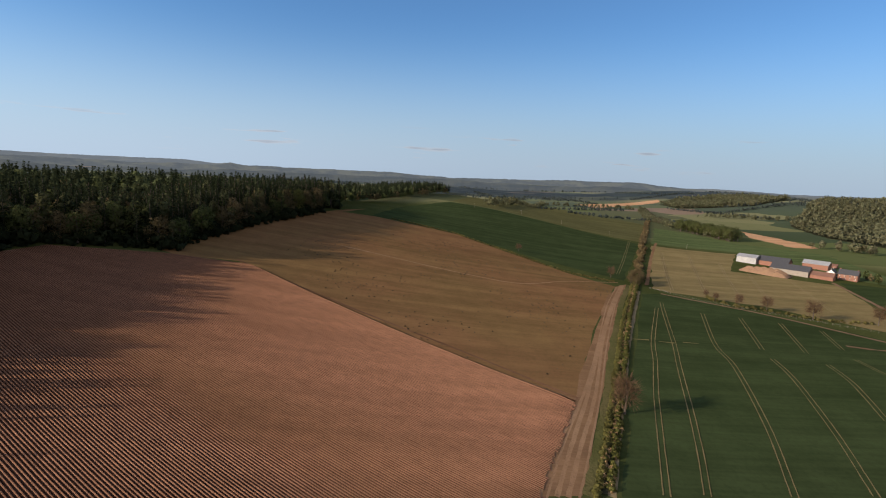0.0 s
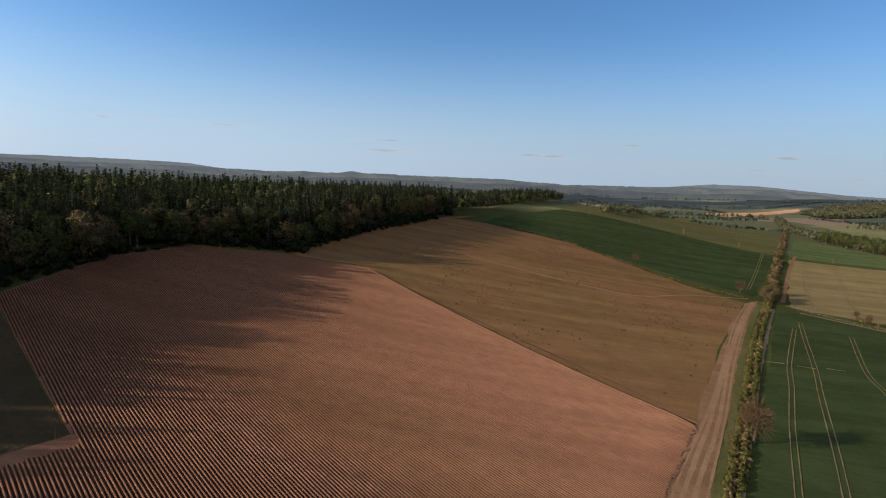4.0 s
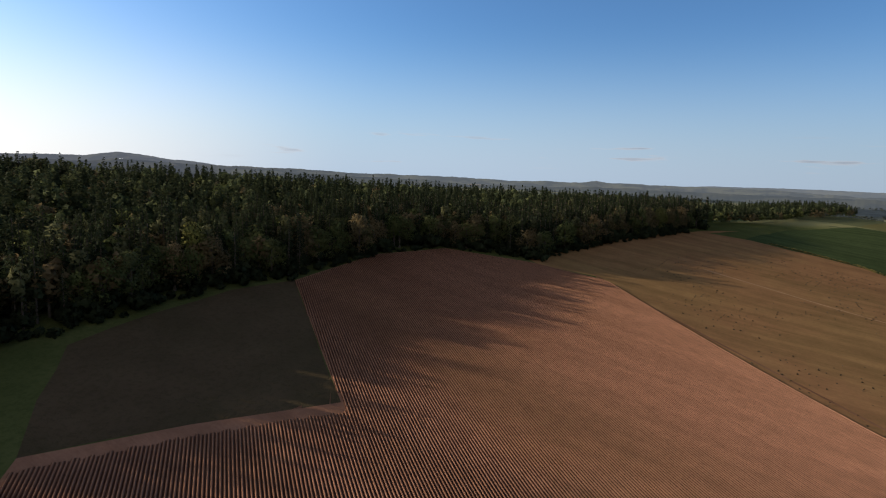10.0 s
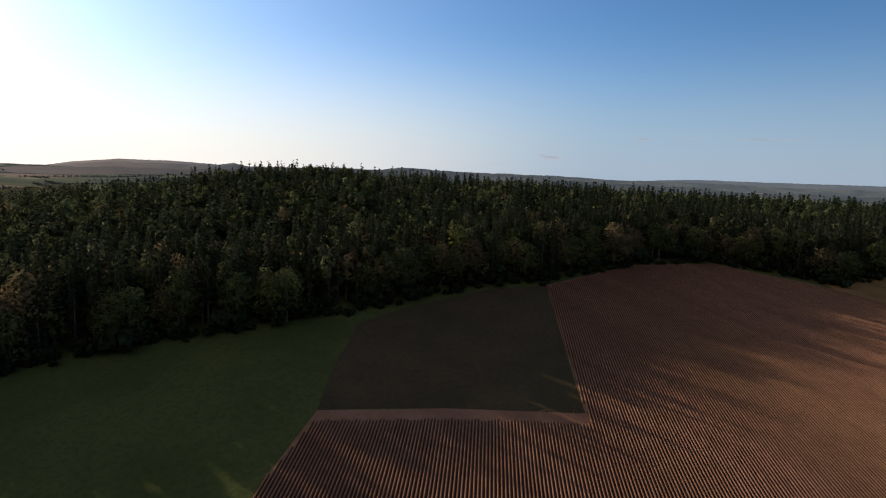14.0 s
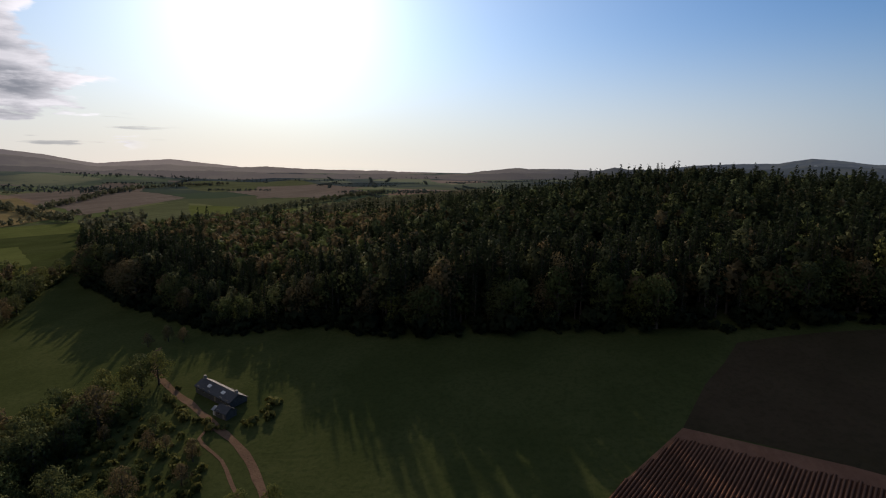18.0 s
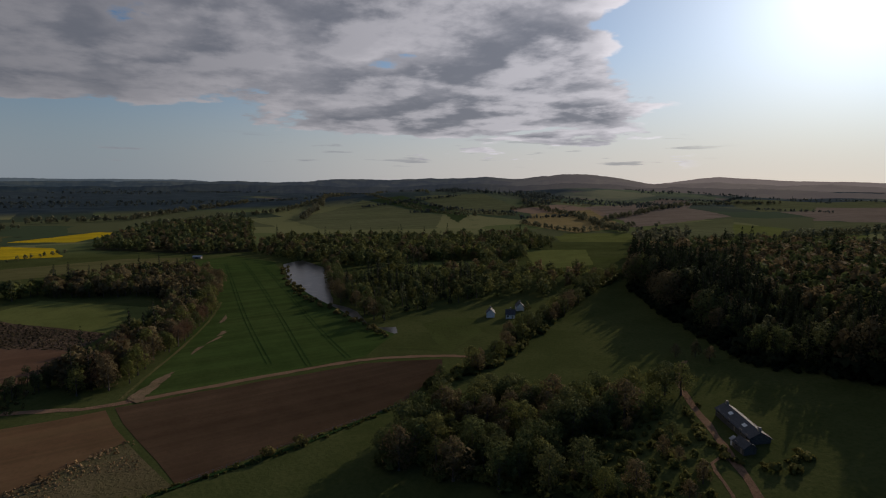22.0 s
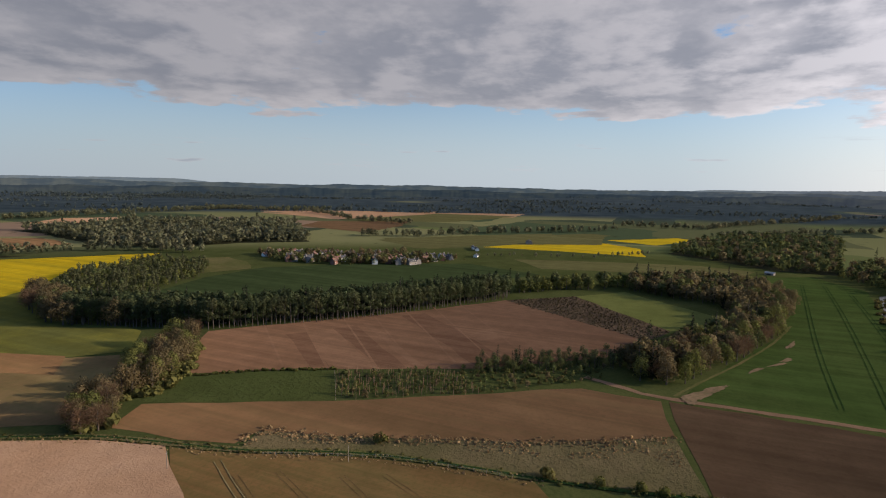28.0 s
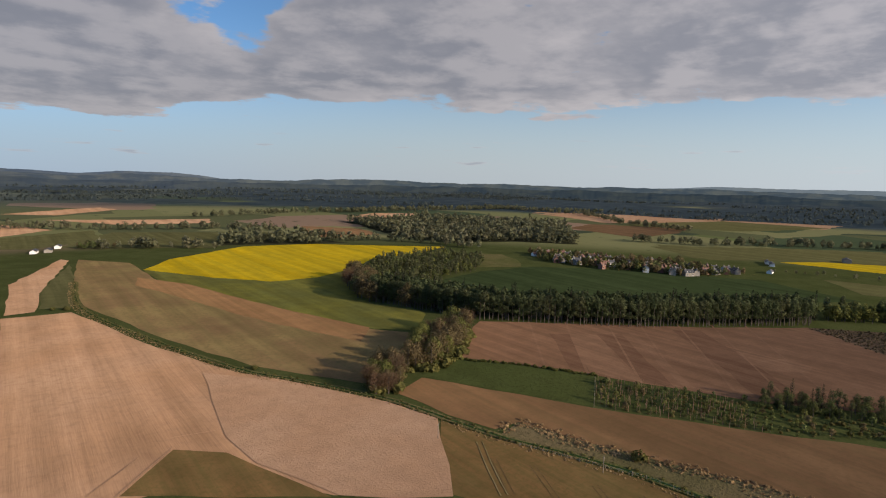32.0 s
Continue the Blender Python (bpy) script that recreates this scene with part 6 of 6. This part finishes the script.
def house(name, label, l, w, h, rise, wall, tiles, chimneys=2, cols=3, floors=1, category="house", skylights=0):
    top = tagged(new(name), label, category)
    part("wall", gable(l, w, h, h + rise), wall, top)
    r = part("roof", roof(l, w, h, h + rise), tiles, top)
    for k in range(chimneys):
        x = (k * 2 - 1) * (l / 2 - 0.9) if chimneys > 1 else 0.0
        part("chimney", box(x - 0.45, x + 0.45, -0.35, 0.35, h + rise - 0.6, h + rise + 1.2), "stone" if wall != "brick" else "brick", r)
    for s in (-1, 1):
        for f in range(floors):
            for c in range(cols):
                x = (c - (cols - 1) / 2) * l / cols
                z = 1.0 + f * 2.6
                if s < 0 and f == 0 and c == cols // 2:
                    part("door", box(x - 0.45, x + 0.45, s * w / 2 - 0.04, s * w / 2 + 0.04, 0, 2.05), "wood", top)
                    continue
                y = s * w / 2
                wn = part("window", join(box(x - 0.6, x + 0.6, y - 0.05, y + 0.05, z - 0.1, z), box(x - 0.6, x - 0.5, y - 0.05, y + 0.05, z, z + 1.2), box(x + 0.5, x + 0.6, y - 0.05, y + 0.05, z, z + 1.2), box(x - 0.6, x + 0.6, y - 0.05, y + 0.05, z + 1.2, z + 1.3)), "wood" if wall == "darkstone" else "white", top)
                part("pane", box(x - 0.5, x + 0.5, y - 0.02, y + 0.02, z, z + 1.2), "glass", wn)
    for k in range(skylights):
        x = (k - (skylights - 1) / 2) * l / (skylights + 0.5)
        slope = rise / (w / 2)
        z0, z1 = h + rise - slope * w * 0.32, h + rise - slope * w * 0.16
        V = [(x - 0.9, -w * 0.32, z0 + 0.25), (x + 0.9, -w * 0.32, z0 + 0.25), (x + 0.9, -w * 0.16, z1 + 0.25), (x - 0.9, -w * 0.16, z1 + 0.25)]
        V += [(p[0], p[1], p[2] - 0.12) for p in V]
        part("skylight", (V, [(0, 1, 2, 3), (7, 6, 5, 4), (0, 4, 5, 1), (1, 5, 6, 2), (2, 6, 7, 3), (3, 7, 4, 0)]), "white", r)
    return top


def put(ob, x, y, yaw):
    ob.matrix_world = pose(x, y, ground_z(x, y), 0, 0, yaw)
    return ob


# cottage by the track
put(house("cottage", "long low cottage with dark slate roof beside the track", 21, 6.0, 1.9, 1.7, "darkstone", "slate", 2, 6, 1, "house", 2), -89, 161, -33)
put(house("outbuilding", "small slate-roofed outbuilding in the cottage yard", 5, 3.6, 1.9, 1.3, "darkstone", "slate", 0, 2, 1, "shed"), -81, 149, -28)
put(house("garden_shed", "small white shed in the cottage yard", 2.6, 2.0, 1.7, 0.6, "white", "sheet", 0, 1, 1, "shed"), -84, 150, -28)
woodland("garden_shrubs", "shrubs round the cottage yard", band([(-108, 165), (-97, 150), (-84, 142), (-68, 146), (-70, 157)], 3, 1.6, rng, 0.4, 0.9), {"bush": 1}, rng, 60)
# white houses in the trees
for k, (x, y) in enumerate(WHITES):
    put(house("white_house", "whitewashed farmhouse with slate roof among trees", 6.5 - (k == 1), 5, 2.8, 2.4, "white", "slate", 1, 2, 1), x, y, (-35, 50, -30)[k])
woodland("garden_trees", "trees round the white houses", scatter([(-286, 189), (-250, 189), (-250, 223), (-277, 236)], 14, rng, 0.3, 0.55), {"oak": 3, "gold": 1}, rng, 120)


def shed(name, label, l, w, h, rise, wall, tiles, doors=2):
    top = tagged(new(name), label, "barn")
    part("wall", gable(l, w, h, h + rise), wall, top)
    part("roof", roof(l, w, h, h + rise, 0.5), tiles, top)
    for k in range(doors):
        x = (k - (doors - 1) / 2) * l / (doors + 0.3)
        # solid panel on the wall, near black for the shade of an opening
        part("door", box(x - 1.9, x + 1.9, -w / 2 - 0.06, -w / 2 + 0.04, 0, min(h - 0.4, 3.8)), "dark", top, "dark panel painted as a shaded open doorway")
    return top


# farm beyond the olive field
(s0x, s0y), (hx, hy), (b1x, b1y), (b2x, b2y), (f1x, f1y), (f2x, f2y), (f3x, f3y) = FARMPTS
put(shed("grain_shed", "tall pale grey sheet-metal grain shed", 20, 15, 6.5, 2.6, "sheet", "sheet"), s0x, s0y, 38)
put(shed("barn", "long barn with dark slate roof", 30, 14, 5.2, 4.6, "brick", "slate", 4), b1x, b1y, 38)
put(shed("barn", "long barn with dark slate roof", 34, 14, 5.0, 4.4, "stone", "slate", 4), b2x, b2y, 38)
put(shed("barn", "open-sided barn with pale sheet roof", 24, 13, 5.4, 3.4, "brick", "sheet", 3), f1x, f1y, 38)
put(shed("stable", "low red brick stable with tiled roof", 20, 9, 3.6, 3.2, "brick", "redroof", 3), f2x, f2y, 38)
put(house("farmhouse", "red brick farmhouse with slate roof", 16, 9, 5.6, 4.2, "brick", "slate", 2, 4, 2), f3x, f3y, 38)
put(house("farmhouse", "small brick house with white gable", 10, 7, 4.6, 3.0, "white", "slate", 2, 3, 2), f3x + 14, f3y + 6, 128)
put(shed("cart_shed", "small brick cart shed with tiled roof", 12, 6, 2.6, 1.8, "brick", "redroof", 2), f1x + 12, f1y - 26, 38)


def heap(name, label, mat, x, y, l, w, h, yaw, seed):
    """A long rounded heap."""
    bm = bmesh.new()
    bmesh.ops.create_grid(bm, x_segments=18, y_segments=10, size=0.5)
    nr = random.Random(seed)
    for v in bm.verts:
        q = max(0.0, 1 - (2 * abs(v.co.x)) ** 4) * max(0.0, 1 - (2 * abs(v.co.y)) ** 2.4)
        v.co = Vector((v.co.x * l, v.co.y * w, q * h * nr.uniform(0.62, 1.12) - 0.3 * (q < 0.02)))
    me = bpy.data.meshes.new(name)
    bm.to_mesh(me)
    bm.free()
    me.materials.append(MAT[mat])
    ob = link(name, me, None, label, "heap")
    return put(ob, x, y, yaw)


heap("earth_heap", "big reddish earth and straw heap by the sheds", "straw", hx, hy, 46, 18, 6.5, 38, 3)
# yard trees
woodland("farm_trees", "trees and shrubs round the farm", band([(f3x + 20, f3y + 20), (f3x, f3y - 25), (f3x - 30, f3y - 20)], 14, 5, rng, 0.35, 0.7), {"oak": 2, "ash": 2}, rng, 100)


def village():
    kinds = [house("village_house", "white rendered village house with slate roof", 8.5, 6, 4.2, 2.4, "white", "slate", 2, 3, 2),
             house("village_house", "stone village house with slate roof", 9.5, 6, 3.9, 2.6, "stone", "slate", 2, 3, 2),
             house("village_house", "white bungalow with red tiled roof", 10, 6.5, 2.5, 2.1, "white", "redroof", 1, 4, 1),
             house("village_house", "brick village house with red tiled roof", 9, 6, 4.0, 2.6, "brick", "redroof", 2, 3, 2)]
    first = [True] * len(kinds)
    taken = []
    for x, y, s in scatter(VILLAGE, 9.2, rng):
        if rng.random() < 0.2:
            continue
        k = first.index(True) if True in first else rng.choices(range(4), (2, 8, 1, 6))[0]
        yaw = rng.choice((40, 162)) + rng.uniform(-19, 19)
        m = pose(x, y, ground_z(x, y), 0, 0, yaw)
        if first[k]:
            kinds[k].matrix_world, first[k] = m, False
        else:
            ob = copy_thing(kinds[k], m)
        taken.append((x, y))
    for ob in kinds:
        tagged(ob, group="houses of the village")
    woodland("village_trees", "garden trees between the village houses", [q for q in scatter(VILLAGE, 4.6, rng, 0.3, 0.72) if min(math.hypot(q[0] - a, q[1] - b) for a, b in taken) > 5], {"oak": 4, "ash": 4, "gold": 1}, rng, 80)
    woodland("village_trees", "trees and hedges along the edge of the village", band(VILLAGE[:5], 12, 3.0, rng, 0.25, 0.6), {"oak": 3, "ash": 3, "bush": 2}, rng, 80)
    for k in range(7):
        tree("ash", -564 + k * 7 + rng.uniform(-2, 2), -300 - k * 7, rng.uniform(0.8, 1.05), rng, "copper-brown trees in the village")


village()
for x, y, yaw in ((-624, -232, 10), (-702, -265, 25), (-686, -254, 25)):
    put(shed("white_barn", "long low white barn beyond the village", 16 if x < -680 else 8, 5, 2.4, 1.6, "white", "slate", 1), x, y, yaw)
put(shed("barn", "dark barn among the yellow field", 16, 9, 3.6, 2.2, "stone", "slate", 2), -810, -216, 20)
put(shed("pump_house", "low stone building at the end of the green field", 9, 4.5, 2.2, 1.2, "stone", "sheet", 1), -671, 84, 60)


# lone white farm by the lane
for (x, y), l, w in zip(LONEFARM, (16, 12, 14), (6, 7, 6)):
    put(shed("farm_shed", "low white farm shed by the lane", l, w, 2.8, 1.6, "white" if l != 12 else "stone", "slate", 1), x, y, 80)
woodland("farm_trees", "dark trees beside the lone white farm", band([(-60, -772), (-78, -760), (-100, -762)], 12, 3, rng, 0.4, 0.7), {"oak": 3, "ash": 2}, rng, 100)

# ---------------------------------------------------------------- poles, posts and fences
def utility_pole():
    top = tagged(new("utility_pole"), "grey wooden utility pole standing in a field", "pole")
    part("pole", tube([(0, 0, -0.5), (0, 0, 5.6)], [0.13, 0.10], 8), "wood", top)
    part("crossarm", box(-0.6, 0.6, -0.05, 0.05, 5.0, 5.12), "wood", top)
    for x in (-0.5, 0.5):
        part("insulator", tube([(x, 0, 5.12), (x, 0, 5.3)], [0.06, 0.05], 6), "white", top)
    return top


first_pole = utility_pole()
for k, (x, y) in enumerate(POLES):
    m = pose(x, y, ground_z(x, y), 0, 0, 30)
    if k == 0:
        first_pole.matrix_world = m
    else:
        copy_thing(first_pole, m)
tagged(first_pole, group="utility poles")


def stakes():
    """Young trees in tubes and posts round the plantation, standing in loose rows."""
    me = None
    k = 0
    for x, y, s in scatter([(-177, -124), (-205, -143), (-230, -97), (-209, -73)], 2.3, rng):
        if me is None:
            v, f = tube([(0, 0, -0.2), (0.05, 0.03, 1.4), (0, 0, 3.0)], [0.09, 0.08, 0.05], 6)
            me = bpy.data.meshes.new("tree_tube")
            me.from_pydata(v, [], f)
            me.materials.append(MAT["straw"])
        ob = link("tree_tube", me, None, "pale plastic tree tube guarding a sapling", "tree tube", "", "tree tubes of the plantation")
        ob.location = (x, y, ground_z(x, y))


stakes()


def fence(line, label):
    """Posts and two wires along a line."""
    top = tagged(new("fence"), label, "fence")
    pts = along(line, 4.0)
    me = None
    for x, y in pts:
        if me is None:
            me = bpy.data.meshes.new("post")
            v, f = box(-0.06, 0.06, -0.06, 0.06, -0.3, 1.25)
            me.from_pydata(v, [], f)
            me.materials.append(MAT["wood"])
        ob = link("post", me, top)
        ob.location = (x, y, ground_z(x, y))
    for z in (0.6, 1.1):
        part("wire", tube_line([(x, y, ground_z(x, y) + z) for x, y in pts], 0.012), "sheet", top)


def tube_line(pts, r):
    V, F = [], []
    for k, (x, y, z) in enumerate(pts):
        V += [(x, y, z + r), (x + r, y + r, z - r), (x - r, y - r, z - r)]
        if k:
            a = 3 * (k - 1)
            for s in range(3):
                F.append((a + s, a + (s + 1) % 3, a + 3 + (s + 1) % 3, a + 3 + s))
    return V, F


fence([(400, -188), (369, -216), (336, -265), (313, -300)], "post and wire fence along the lane")
fence([(-177, -124), (-205, -144)], "post and wire fence at the end of the pasture")
fence([(-130, -119), (-146, -81), (-151, -40)], "post and wire fence along the ditch")
fence([(-163, 14), (-178, 94)], "post and wire fence below the brown field")
